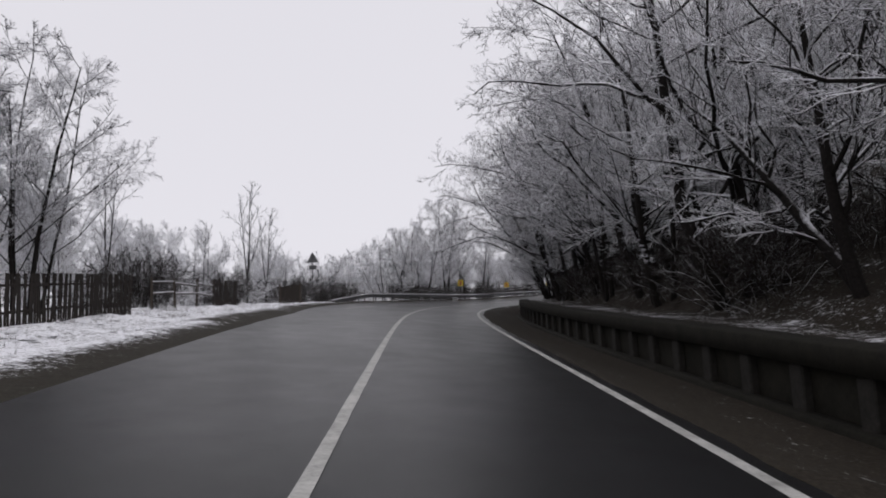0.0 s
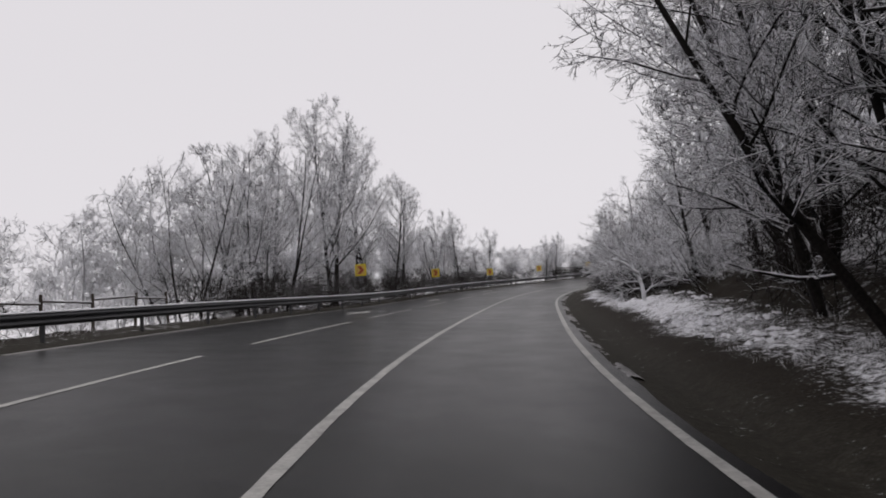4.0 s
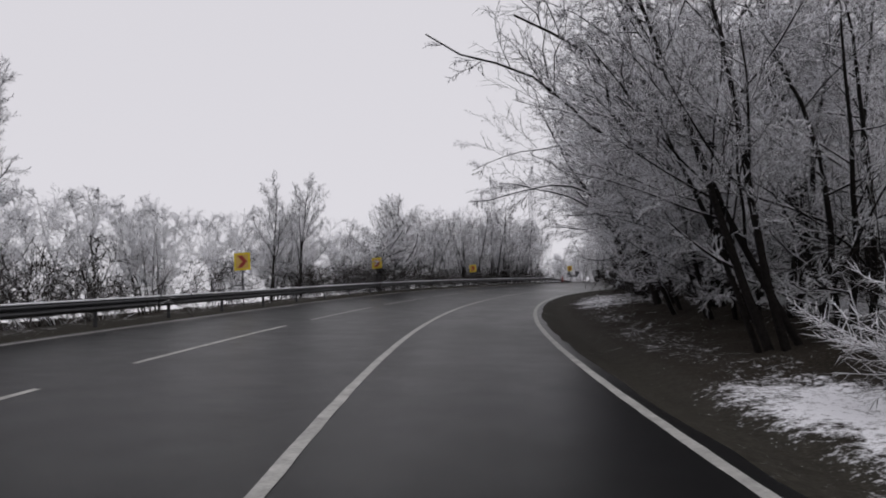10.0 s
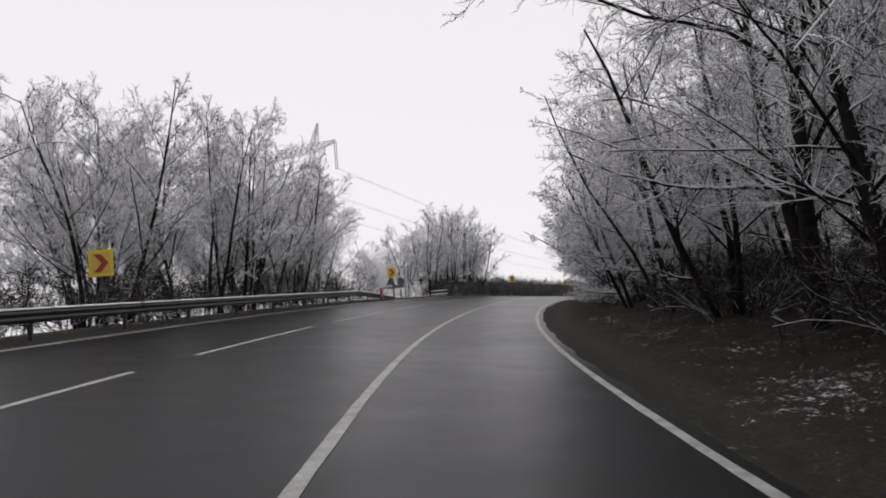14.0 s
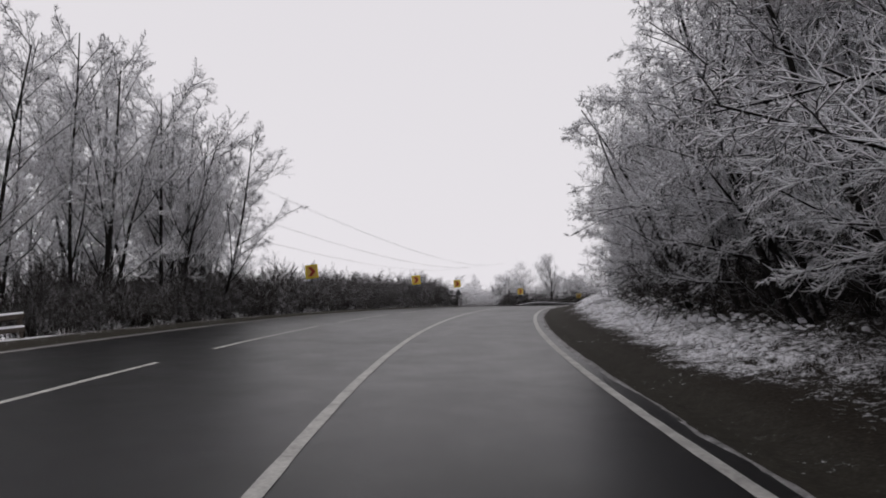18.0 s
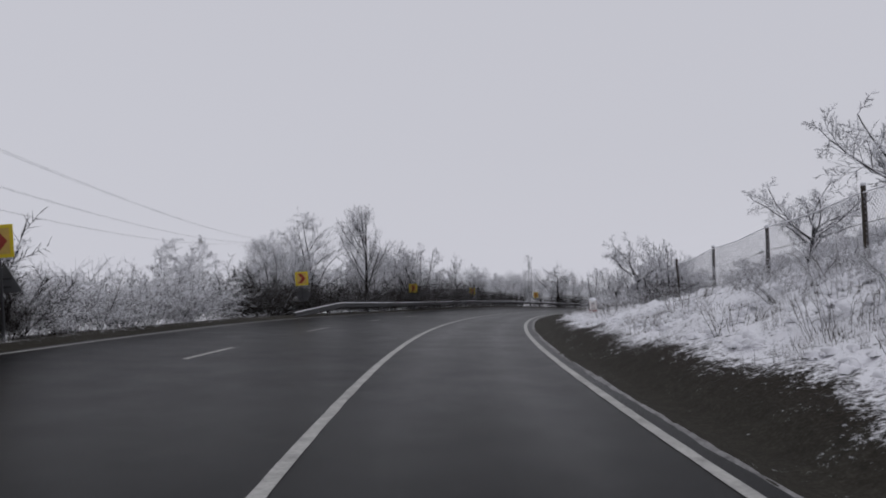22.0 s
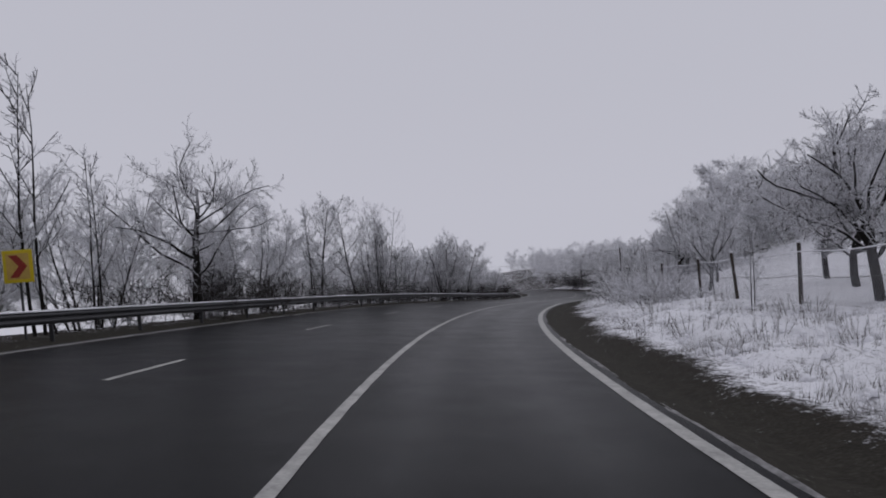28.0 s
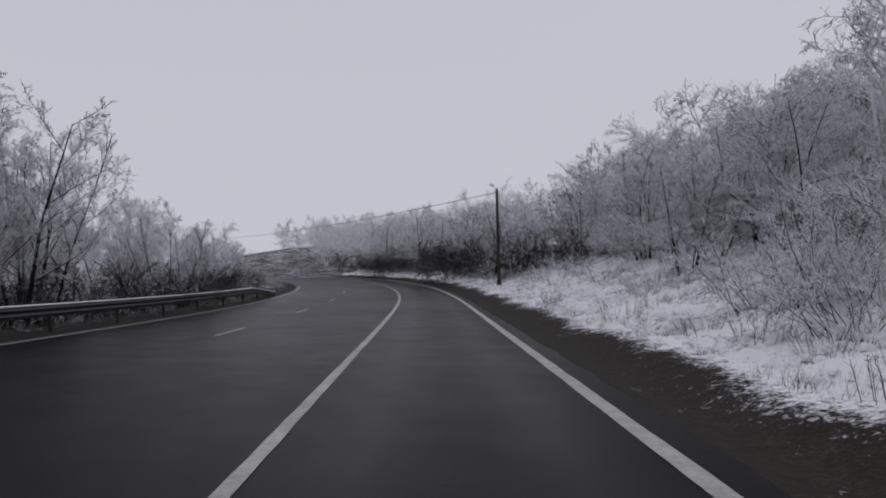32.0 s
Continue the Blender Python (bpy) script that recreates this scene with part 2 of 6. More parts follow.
def mesh_np(name, verts, quads, mat, smooth=False):
    """A mesh from arrays of vertices and of three- or four-sided faces."""
    verts, quads = np.asarray(verts, np.float32), np.asarray(quads, np.int32)
    me = bpy.data.meshes.new(name)
    k = quads.shape[1]
    me.vertices.add(len(verts))
    me.vertices.foreach_set("co", verts.ravel())
    me.loops.add(quads.size)
    me.loops.foreach_set("vertex_index", quads.ravel())
    me.polygons.add(len(quads))
    me.polygons.foreach_set("loop_start", np.arange(0, quads.size, k, dtype=np.int32))
    me.polygons.foreach_set("loop_total", np.full(len(quads), k, np.int32))
    if smooth:
        me.polygons.foreach_set("use_smooth", np.ones(len(quads), bool))
    me.update(calc_edges=True)
    me.materials.append(mat)
    return me


def part(name, bm, mat, parent=None, label=""):
    me = bpy.data.meshes.new(name)
    bm.to_mesh(me)
    bm.free()
    me.materials.append(mat)
    ob = new(name, me)
    ob.parent = parent
    return tagged(ob, label)


def box(bm, size, at=(0, 0, 0), turn=None, bevel=0.0):
    m = Matrix.Translation(at) @ (turn or Matrix()) @ Matrix.Diagonal((*size, 1))
    vs = bmesh.ops.create_cube(bm, size=1, matrix=m)["verts"]
    if bevel:
        es = {e for v in vs for e in v.link_edges}
        bmesh.ops.bevel(bm, geom=list(es), offset=bevel, segments=1, affect="EDGES")
    return bm


def rod(bm, a, b, r, r2=None, sides=8):
    a, b = Vector(a), Vector(b)
    d = b - a
    m = Matrix.Translation((a + b) / 2) @ d.to_track_quat("Z", "Y").to_matrix().to_4x4()
    bmesh.ops.create_cone(bm, cap_ends=True, segments=sides, radius1=r, radius2=r if r2 is None else r2, depth=d.length, matrix=m)
    return bm


def tubes(pts, rad, sides):
    """Rings round many polylines at once: pts (M, N, 3), rad (M, N)."""
    M, N, _ = pts.shape
    t = np.gradient(pts, axis=1)
    t /= np.linalg.norm(t, axis=2, keepdims=True) + 1e-9
    ref = np.where(np.abs(t[..., 2:]) > 0.9, np.array([1.0, 0, 0]), np.array([0, 0, 1.0]))
    a = np.cross(t, ref)
    a /= np.linalg.norm(a, axis=2, keepdims=True) + 1e-9
    b = np.cross(a, t)
    ang = np.arange(sides) * 2 * np.pi / sides + np.pi / 2
    v = pts[:, :, None] + rad[:, :, None, None] * (np.cos(ang)[None, None, :, None] * a[:, :, None] + np.sin(ang)[None, None, :, None] * b[:, :, None])
    idx = np.arange(M * N * sides).reshape(M, N, sides)
    q = np.stack([idx[:, :-1], np.roll(idx, -1, 2)[:, :-1], np.roll(idx, -1, 2)[:, 1:], idx[:, 1:]], -1)
    return v.reshape(-1, 3), q.reshape(-1, 4)


def tubes3(pts, rad, sides):
    """The same in triangles; a chain of two points ends in a tip."""
    if pts.shape[1] == 2:
        v, q = tubes(pts, rad, sides)
        v = v.reshape(-1, 2, sides, 3)
        v = np.concatenate([v[:, 0], pts[:, 1:2]], 1)
        i = np.arange(len(v))[:, None] * (sides + 1)
        k = np.arange(sides)
        q = np.stack([i + k, i + (k + 1) % sides, np.broadcast_to(i + sides, (len(v), sides))], -1)
        return v.reshape(-1, 3), q.reshape(-1, 3)
    v, q = tubes(pts, rad, sides)
    return v, np.concatenate([q[:, :3], q[:, [0, 2, 3]]])


def join(parts):
    vs, qs, n = [], [], 0
    for v, q in parts:
        vs.append(v)
        qs.append(q + n)
        n += len(v)
    return np.concatenate(vs), np.concatenate(qs)


# ------------------------------------------------------------------ the lie of the land
GS = [-60, 48, 60, 72, 95, 112, 130, 225, 262, 284, 300, 324, 345, 410, 430, 450, 486, 512, 600, 650]
RISE = [0.85, 0.85, 0.5, 0.7, 0.6, 0.25, 0.2, 0.2, 0.45, 1.2, 1.45, 0.55, 0.35, 0.5, 0.5, 0.6, 0.7, 0.7, 0.5, 0.3]
SLOPE = [0.35, 0.42, 0.5, 0.55, 0.5, 0.2, 0.12, 0.1, 0.1, 0.28, 0.28, 0.1, 0.07, 0.1, 0.28, 0.31, 0.30, 0.06, 0.03, 0.02]
LFALL = [0.0, 0.0, 0.02, 0.02, 0.025, 0.025, 0.02, 0.02, 0.02, 0.02, 0.02, 0.03, 0.03, 0.03, 0.03, 0.03, 0.02, 0.0, 0.0, 0.0]


def left_edge(s):
    """Where the asphalt ends on the outer side: the third lane opens after the wall."""
    return np.interp(s, [-60, 5, 30, 56, 70], [-5.3, -5.4, -6.2, -9.2, -9.75])


def land(s, o):
    """Height of the ground above the road line's height, by distance along and across."""
    b = np.interp(s, PS, PB)
    base = -b * np.clip(o, -10.5, 4.0)
    rise, sl, fall = np.interp(s, GS, RISE), np.interp(s, GS, SLOPE), np.interp(s, GS, LFALL)
    bank = rise * np.clip((o - 2.7) / 4.0, 0, 1) ** 0.85
    shelf = 0.74 * np.clip((o - 4.42) / 0.1, 0, 1) - 0.22 * np.clip((o - 2.2) / 1.2, 0, 1) * (o < 4.45)
    w = np.clip((50.5 - s) / 4, 0, 1)
    r = np.where(o > 2.1, bank * (1 - w) + shelf * w, 0) + sl * np.clip(o - 6.8, 0, 30) - 0.18 * sl * np.clip(o - 44, 0, 120)
    r = r + np.interp(s, [66, 84, 126, 150], [0, 0.3, 0.36, 0]) * np.clip(o - 14, 0, 34)
    ditch = -0.14 * np.exp(-((o - 2.7) / 0.4) ** 2) * (s > 51)
    e = left_edge(s) - 1.2
    f = -fall * np.clip(e - 1.2 - o, 0, 45) + 0.12 * np.exp(-((o - e) / 0.7) ** 2)
    return base + r + ditch + np.where(o < 0, f, 0)


def ground_at(s, o):
    x, y, z, p, b = [float(a) for a in road(s)]
    return x + o * math.cos(p), y + o * math.sin(p), z + float(land(s, o)) + 0.0, math.degrees(p)


def snow_cover(s, o):
    """How much of the ground is white: bare beside the asphalt and under the dense wood."""
    near = np.interp(s, [-60, 50, 58, 75, 108, 111, 120.5, 121.7, 129, 130.5, 150, 154, 166, 172, 236, 243, 262, 285, 478, 490], [0.42, 0.42, 0.5, 0.8, 0.64, 0.3, 0.26, 0.72, 0.72, 0.3, 0.3, 0.56, 0.56, 0.22, 0.2, 0.62, 0.56, 0.76, 0.8, 0.62])
    # s 78-96: snow left out so dark ground stands for the bushes' shade.
    deep = np.interp(s, [-60, 50, 60, 78, 96, 99, 108, 111, 150, 154, 166, 172, 225, 240, 262, 276, 286, 478, 490], [0.24, 0.24, 0.24, 0.1, 0.1, 0.8, 0.8, 0.16, 0.16, 0.5, 0.5, 0.16, 0.16, 0.3, 0.25, 0.35, 0.8, 0.84, 0.5])
    inner = np.interp(s, [74, 80, 97, 100, 110, 112, 150, 152], [5.2, 4.4, 4.4, 5.2, 5.2, 4.6, 4.6, 5.2])
    right = near + (deep - near) * np.clip((o - inner) / np.where(inner < 5, 0.7, 1.6), 0, 1)
    right = right - 0.3 * np.clip((o - 9) / 3, 0, 1) * np.clip((s - 424) / 10, 0, 1)
    right = np.where((s > 62) & (s < 150), np.maximum(right, 0.62 * np.clip((o - 7.5) / 1.5, 0, 1)), right)
    lip = np.where(s < 48.5, 4.6, np.interp(s, [60, 76, 90, 121, 124, 129, 132], [3.6, 3.6, 3.15, 3.15, 2.7, 2.6, 3.15]) + 0.25 * np.sin(s * 0.9) * np.sin(s * 0.37))
    r = np.where(o < lip, 0.1, 0.1 + (right - 0.1) * np.clip((o - lip) / 0.9, 0, 1))
    e = left_edge(s) - 0.5
    left = np.interp(s, [-60, 50, 60, 223, 228, 247, 251, 320, 490, 510], [0.68, 0.68, 0.16, 0.16, 0.8, 0.8, 0.14, 0.14, 0.2, 0.4])
    return np.where(o > 0, r, np.where(o > e, 0.1, np.where(o > e - 0.6, 0.3, left)))


def build_ground():
    ss = np.concatenate([np.arange(-58, 52, 0.8), np.arange(52, 490, 0.3), np.arange(490, S_END, 0.8)])
    oo = np.array([-40, -34, -29, -25, -22, -19.5, -17.5, -16, -15, -14, -13.2, -12.6, -12, -11.5, -11, -10.6, -10.2, -9.8, -9, -8.4, -7.8, -7, -6, -5, -3, 0, 1.6,
                   2.1, 2.5, 2.8, 3.1, 3.4, 3.7, 4.0, 4.3, 4.41, 4.53, 4.75, 5.0, 5.25, 5.5, 5.75, 6.0, 6.25, 6.5, 6.8, 7.1, 7.4, 7.7, 8, 8.4, 8.8, 9.3, 10, 11, 12, 13.5, 15, 17, 19, 22, 25, 29, 34, 40])
    s2, o2 = np.meshgrid(ss, oo, indexing="ij")
    x, y, z, p, b = road(s2)
    h = land(s2, o2)
    rough = np.array([0.8 * noise.noise((a * 0.45, c * 0.45, 0)) + 0.6 * abs(noise.noise((a * 0.9, c * 0.9, 7))) + 0.75 * abs(noise.noise((a * 1.6, c * 1.6, 3))) + 0.3 * noise.noise((a * 3.0, c * 3.0, 5)) - 0.3 for a, c in zip(s2.ravel(), o2.ravel())]).reshape(s2.shape)
    wild = np.clip((o2 - 3.4) / 1.2, 0, 1) + np.clip((left_edge(s2) - 1.2 - o2) / 1.5, 0, 1)
    under = (o2 < 1.9) & (o2 > left_edge(s2) - 0.05)
    h = h + np.where((s2 > 262) & (o2 > 0), 0.3, 0.23) * rough * wild * np.where((s2 < 50) & (o2 > 0), np.clip((o2 - 5.2) / 2, 0, 1), 1) - 0.07 * under
    v1 = np.stack([x + o2 * np.cos(p), y + o2 * np.sin(p), z + h], -1).reshape(-1, 3)
    i = np.arange(s2.size).reshape(s2.shape)
    q1 = np.stack([i[:-1, :-1], i[:-1, 1:], i[1:, 1:], i[1:, :-1]], -1).reshape(-1, 4)
    sn1 = snow_cover(s2, o2).ravel()
    # the far land: a coarse grid to the horizon, left out where the strip lies
    gx = np.concatenate([[-3000, -1800, -1000, -600, -420], np.arange(-320, 700, 10), [760, 900, 1200, 1900, 3000]])
    gy = np.concatenate([[-3000, -1800, -1000, -500, -260], np.arange(-180, 560, 10), [620, 800, 1100, 1800, 3000]])
    X, Y = np.meshgrid(gx, gy, indexing="ij")
    k = np.argmin((X[..., None] - PX[::4]) ** 2 + (Y[..., None] - PY[::4]) ** 2, axis=2) * 4
    O = (X - PX[k]) * np.cos(PSI[k]) + (Y - PY[k]) * np.sin(PSI[k])
    D = np.hypot(X - PX[k], Y - PY[k]) * np.sign(O)
    Z = PZ[k] + land(PS[k], D) - 0.5 - 2.5 * np.clip((40 - np.abs(D)) / 8, 0, 1)
    far = np.clip((np.abs(D) - 60) / np.where(D > 0, 250, 400), 0, 1)
    drop = np.where(D > 0, 90, np.interp(PS[k], [0, 190, 260, 560], [10, 14, 90, 90]))
    Z = Z * (1 - far) + (PZ[k] - drop) * far
    v2 = np.stack([X, Y, Z], -1).reshape(-1, 3)
    i = np.arange(X.size).reshape(X.shape)
    q2 = np.stack([i[:-1, :-1], i[1:, :-1], i[1:, 1:], i[:-1, 1:]], -1).reshape(-1, 4)
    dd = np.abs(D).ravel()
    q2 = q2[np.any(dd[q2] > 33, axis=1)]
    v, q = join([(v1, q1), (v2, q2)])
    me = mesh_np("ground", v, q, M_GROUND, True)
    at = me.attributes.new("snow", "FLOAT", "POINT")
    at.data.foreach_set("value", np.concatenate([sn1, np.full(len(v2), 0.42)]).astype(np.float32))
    vg = np.where(s2 > 49, np.clip((3.5 - o2) / 0.5, 0, 1), np.clip((3.3 - o2) / 0.8, 0, 1) * 0.15) * (o2 > 0) + np.clip((o2 - left_edge(s2) + 1.6) / 0.6, 0, 1) * (o2 < 0) * 0.8
    at = me.attributes.new("verge", "FLOAT", "POINT")
    at.data.foreach_set("value", np.concatenate([vg.ravel(), np.zeros(len(v2))]).astype(np.float32))
    return tagged(new("ground", me), "snowy ground with dead leaves and gravel beside the road", "ground", kind="structure")


build_ground()


def mist_backdrop():
    """An added ring that glows as bright as the sky, for far mist; it thins out upwards."""
    m, n, l, b = material("glowing_mist_ring")
    n.remove(b)
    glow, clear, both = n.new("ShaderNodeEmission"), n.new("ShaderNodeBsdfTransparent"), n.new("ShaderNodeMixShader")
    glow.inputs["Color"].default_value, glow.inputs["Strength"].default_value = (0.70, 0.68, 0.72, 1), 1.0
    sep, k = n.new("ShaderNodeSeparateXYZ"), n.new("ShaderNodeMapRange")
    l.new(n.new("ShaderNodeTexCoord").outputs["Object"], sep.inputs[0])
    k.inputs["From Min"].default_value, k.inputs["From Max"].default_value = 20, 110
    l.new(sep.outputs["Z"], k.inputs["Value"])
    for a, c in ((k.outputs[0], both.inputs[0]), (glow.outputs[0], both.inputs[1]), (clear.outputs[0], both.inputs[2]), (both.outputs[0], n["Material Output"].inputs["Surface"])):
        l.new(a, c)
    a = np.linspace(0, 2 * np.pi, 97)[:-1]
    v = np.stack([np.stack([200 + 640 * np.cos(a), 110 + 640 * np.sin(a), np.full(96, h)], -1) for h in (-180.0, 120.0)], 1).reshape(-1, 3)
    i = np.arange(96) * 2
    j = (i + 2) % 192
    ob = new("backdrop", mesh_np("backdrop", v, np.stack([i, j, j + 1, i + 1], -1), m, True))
    tagged(ob, "glowing pale ring standing for distant winter mist", "backdrop", kind="structure")


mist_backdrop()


def strip(name, s0, s1, o0, o1, up, mat, step=1.0, worn=0.0, rng=None):
    """A flat band along the road, between two distances across it (numbers or functions of s)."""
    n = max(2, int(round((s1 - s0) / step)) + 1)
    s = np.linspace(s0, s1, n)
    a = o0(s) if callable(o0) else np.full(n, float(o0))
    b = o1(s) if callable(o1) else np.full(n, float(o1))
    if worn:
        a, b = a + rng.uniform(-worn, worn, n), b + rng.uniform(-worn, worn, n)
    v = np.stack([np.stack(on_road(s, a, up), -1), np.stack(on_road(s, b, up), -1)], 1).reshape(-1, 3)
    i = np.arange(n - 1) * 2
    return mesh_np(name, v, np.stack([i, i + 1, i + 3, i + 2], -1), mat, True)


RNG = np.random.default_rng(5)


def build_road():
    s = np.arange(-58, S_END, 1.0)
    fr = np.linspace(0, 1, 37)
    e = left_edge(s)
    o = e[:, None] + (2.05 + RNG.uniform(-0.05, 0.05, len(s))[:, None] - e[:, None]) * fr[None]
    x, y, z = on_road(s[:, None], o, 0.0)
    i = np.arange(o.size).reshape(o.shape)
    q = np.stack([i[:-1, :-1], i[:-1, 1:], i[1:, 1:], i[1:, :-1]], -1).reshape(-1, 4)
    ob = new("road", mesh_np("road", np.stack([x, y, z], -1).reshape(-1, 3), q, M_ROAD, True))
    at = ob.data.attributes.new("newer", "FLOAT", "POINT")
    at.data.foreach_set("value", (np.interp(s, [236, 286], [0, 1])[:, None] + 0 * o).ravel().astype(np.float32))
    at = ob.data.attributes.new("wet", "FLOAT", "POINT")
    along = np.interp(s, [0, 30, 70, 130, 160, 185, 250, 275, 300], [0.6, 0.55, 0.32, 0.32, 0.5, 1.0, 0.8, 0.3, 0.05])
    track = 0.22 * (np.exp(-((o + 0.95) / 0.35) ** 2) + np.exp(-((o - 0.75) / 0.35) ** 2))
    at.data.foreach_set("value", (along[:, None] + track).ravel().astype(np.float32))
    tagged(ob, "wet dark grey asphalt road with worn lines", "road", kind="structure")
    mid = lambda s: np.interp(s, [150, 165, 205, 225, 290, 310], [-1.68, -1.62, -1.62, -1.68, -1.68, -1.74])
    side = lambda s: np.interp(s, [424, 433], [1.78, 1.56])
    for name, line in (("centre_line", mid), ("edge_line", side)):
        ln = new(name, strip(name, -57, S_END - 1, lambda s: line(s) - 0.07, lambda s: line(s) + 0.07 + (0.06 * np.clip((s - 360) / 30, 0, 1) if name == "edge_line" else 0), 0.006, M_PAINT, 0.5, 0.006, RNG))
        tagged(ln, "worn solid white painted road line", "road line", kind="structure")
    ln = new("edge_line", strip("edge_line", 60, 508, -9.5, -9.38, 0.006, M_PAINT, 0.5, 0.01, RNG))
    tagged(ln, "thin worn white painted edge line", "road line", kind="structure")
    dash = new("lane_dashes", None)
    tagged(dash, "row of short white painted lane dashes", "road line", kind="structure")
    starts = [(40 + i * 11.4, 8.8) for i in range(21)] + [(s0, 2.8) for s0 in (278.5, 289.6, 300.2, 309.8, 319.3, 328.8, 340.7, 352.4, 363.6, 374.8, 386, 397.4, 409.4, 420.2, 431, 442.3, 454.9, 466, 477, 489)]
    for s0, long in starts:
        d = new("dash", strip("dash", s0, s0 + long, -5.62, -5.50, 0.006, M_PAINT, 0.5, 0.007, RNG))
        d.parent = dash


build_road()
# ------------------------------------------------------------------ trees


def unit(a):
    return a / (np.linalg.norm(a, axis=-1, keepdims=True) + 1e-9)


def within(rng, dome, pos, head, length, outside):
    """Shoots end at the crown's rounded outline: dome is its middle and its radii."""
    if dome is None:
        return length
    c, r = np.array(dome[0]), np.array(dome[1])
    u0, u1 = (pos - c) / r, head / r
    A, B, C = (u1 ** 2).sum(1), (u0 * u1).sum(1), (u0 ** 2).sum(1) - 1
    reach = (-B + np.sqrt(np.maximum(B * B - A * C, 0))) / A
    if outside is None:
        return np.minimum(length, reach * 0.92)
    reach = np.maximum(np.where(C > 0, outside * length, reach), 0.42 * length)
    return np.minimum(length, np.maximum(reach, 0.2) * rng.uniform(0.75, 1.12, len(length)))


def grow(rng, stems, levels, dome=None):
    """Polylines of a bare tree, level by level. stems: rows of base, heading, length, radius.
    levels: dicts of nseg, wander, lift, taper, sides and, for all but the first, n, ratio, angle, start, thin."""
    pos, head, length, rad = [np.array(a, float) for a in stems]
    out = []
    length = within(rng, dome, pos, unit(head), length, None)
    for li, lv in enumerate(levels):
        if li:
            n = lv["n"]
            m, k = pts.shape[0], pts.shape[1]
            f = lv["start"] + (1 - lv["start"]) * (np.arange(n)[None] + rng.uniform(0, 1, (m, n))) / n
            f = np.clip(f, 0, 0.999)
            g = f * (k - 1)
            i = g.astype(int)
            u = (g - i)[..., None]
            rows_ = np.arange(m)[:, None]
            pos = (pts[rows_, i] * (1 - u) + pts[rows_, i + 1] * u).reshape(-1, 3)
            tan = unit(pts[rows_, i + 1] - pts[rows_, i]).reshape(-1, 3)
            r0 = (rr[rows_, i] * (1 - u[..., 0]) + rr[rows_, i + 1] * u[..., 0]).reshape(-1)
            ref = np.where(np.abs(tan[:, 2:]) > 0.9, np.array([1.0, 0, 0]), np.array([0, 0, 1.0]))
            a = unit(np.cross(tan, ref))
            b = np.cross(a, tan)
            az = rng.uniform(0, 2 * np.pi, len(pos))[:, None]
            if lv.get("flat"):
                az = np.where(np.cos(az) > 0, 0, np.pi) + rng.normal(0, lv["flat"], len(pos))[:, None]
            an = np.radians(lv["angle"] + rng.normal(0, 9, len(pos)))[:, None]
            head = unit(np.cos(an) * tan + np.sin(an) * (np.cos(az) * a + np.sin(az) * b))
            length = np.repeat(length, n) * lv["ratio"] * (1.25 - 0.65 * f.ravel()) * rng.uniform(0.6, 1.2, len(pos))
            rad = np.maximum(np.minimum(r0 * lv["thin"], 0.018 * length + 0.004), lv["floor"])
            length = within(rng, dome, pos, head, length, 0.12)
            keep = (pos[:, 2] > lv.get("low", 0.2)) & (length > 0.05)
            pos, head, length, rad = pos[keep], head[keep], length[keep], rad[keep]
        p, d, chain = pos, unit(head), [pos]
        for j in range(lv["nseg"]):
            d = unit(d + rng.normal(0, lv["wander"], d.shape) + np.array([0, 0, lv["lift"]]))
            p = p + d * (length / lv["nseg"])[:, None]
            chain.append(p)
        pts = np.stack(chain, 1)
        rr = rad[:, None] * np.linspace(1, lv["taper"], lv["nseg"] + 1)[None]
        out.append((pts, rr, lv["sides"]))
    return out


def L(n=0, ratio=0.5, angle=45, start=0.3, thin=0.6, nseg=3, wander=0.1, lift=0.0, taper=0.4, sides=3, flat=0, low=0.2, floor=0.012):
    return dict(n=n, ratio=ratio, angle=angle, start=start, thin=thin, nseg=nseg, wander=wander, lift=lift, taper=taper, sides=sides, flat=flat, low=low, floor=floor)


def stems(rng, n, spread, lean, length, radius):
    az = rng.uniform(0, 2 * np.pi, n) + np.arange(n) * 2 * np.pi / n
    base = np.stack([np.cos(az) * spread * rng.uniform(0.3, 1, n), np.sin(az) * spread * rng.uniform(0.3, 1, n), np.full(n, -0.25)], -1)
    if n == 1:
        base[:, :2] = 0
    head = np.stack([np.cos(az) * lean, np.sin(az) * lean, np.ones(n)], -1)
    return base, head, length * rng.uniform(0.8, 1.1, n), np.full(n, radius) * rng.uniform(0.75, 1.1, n)


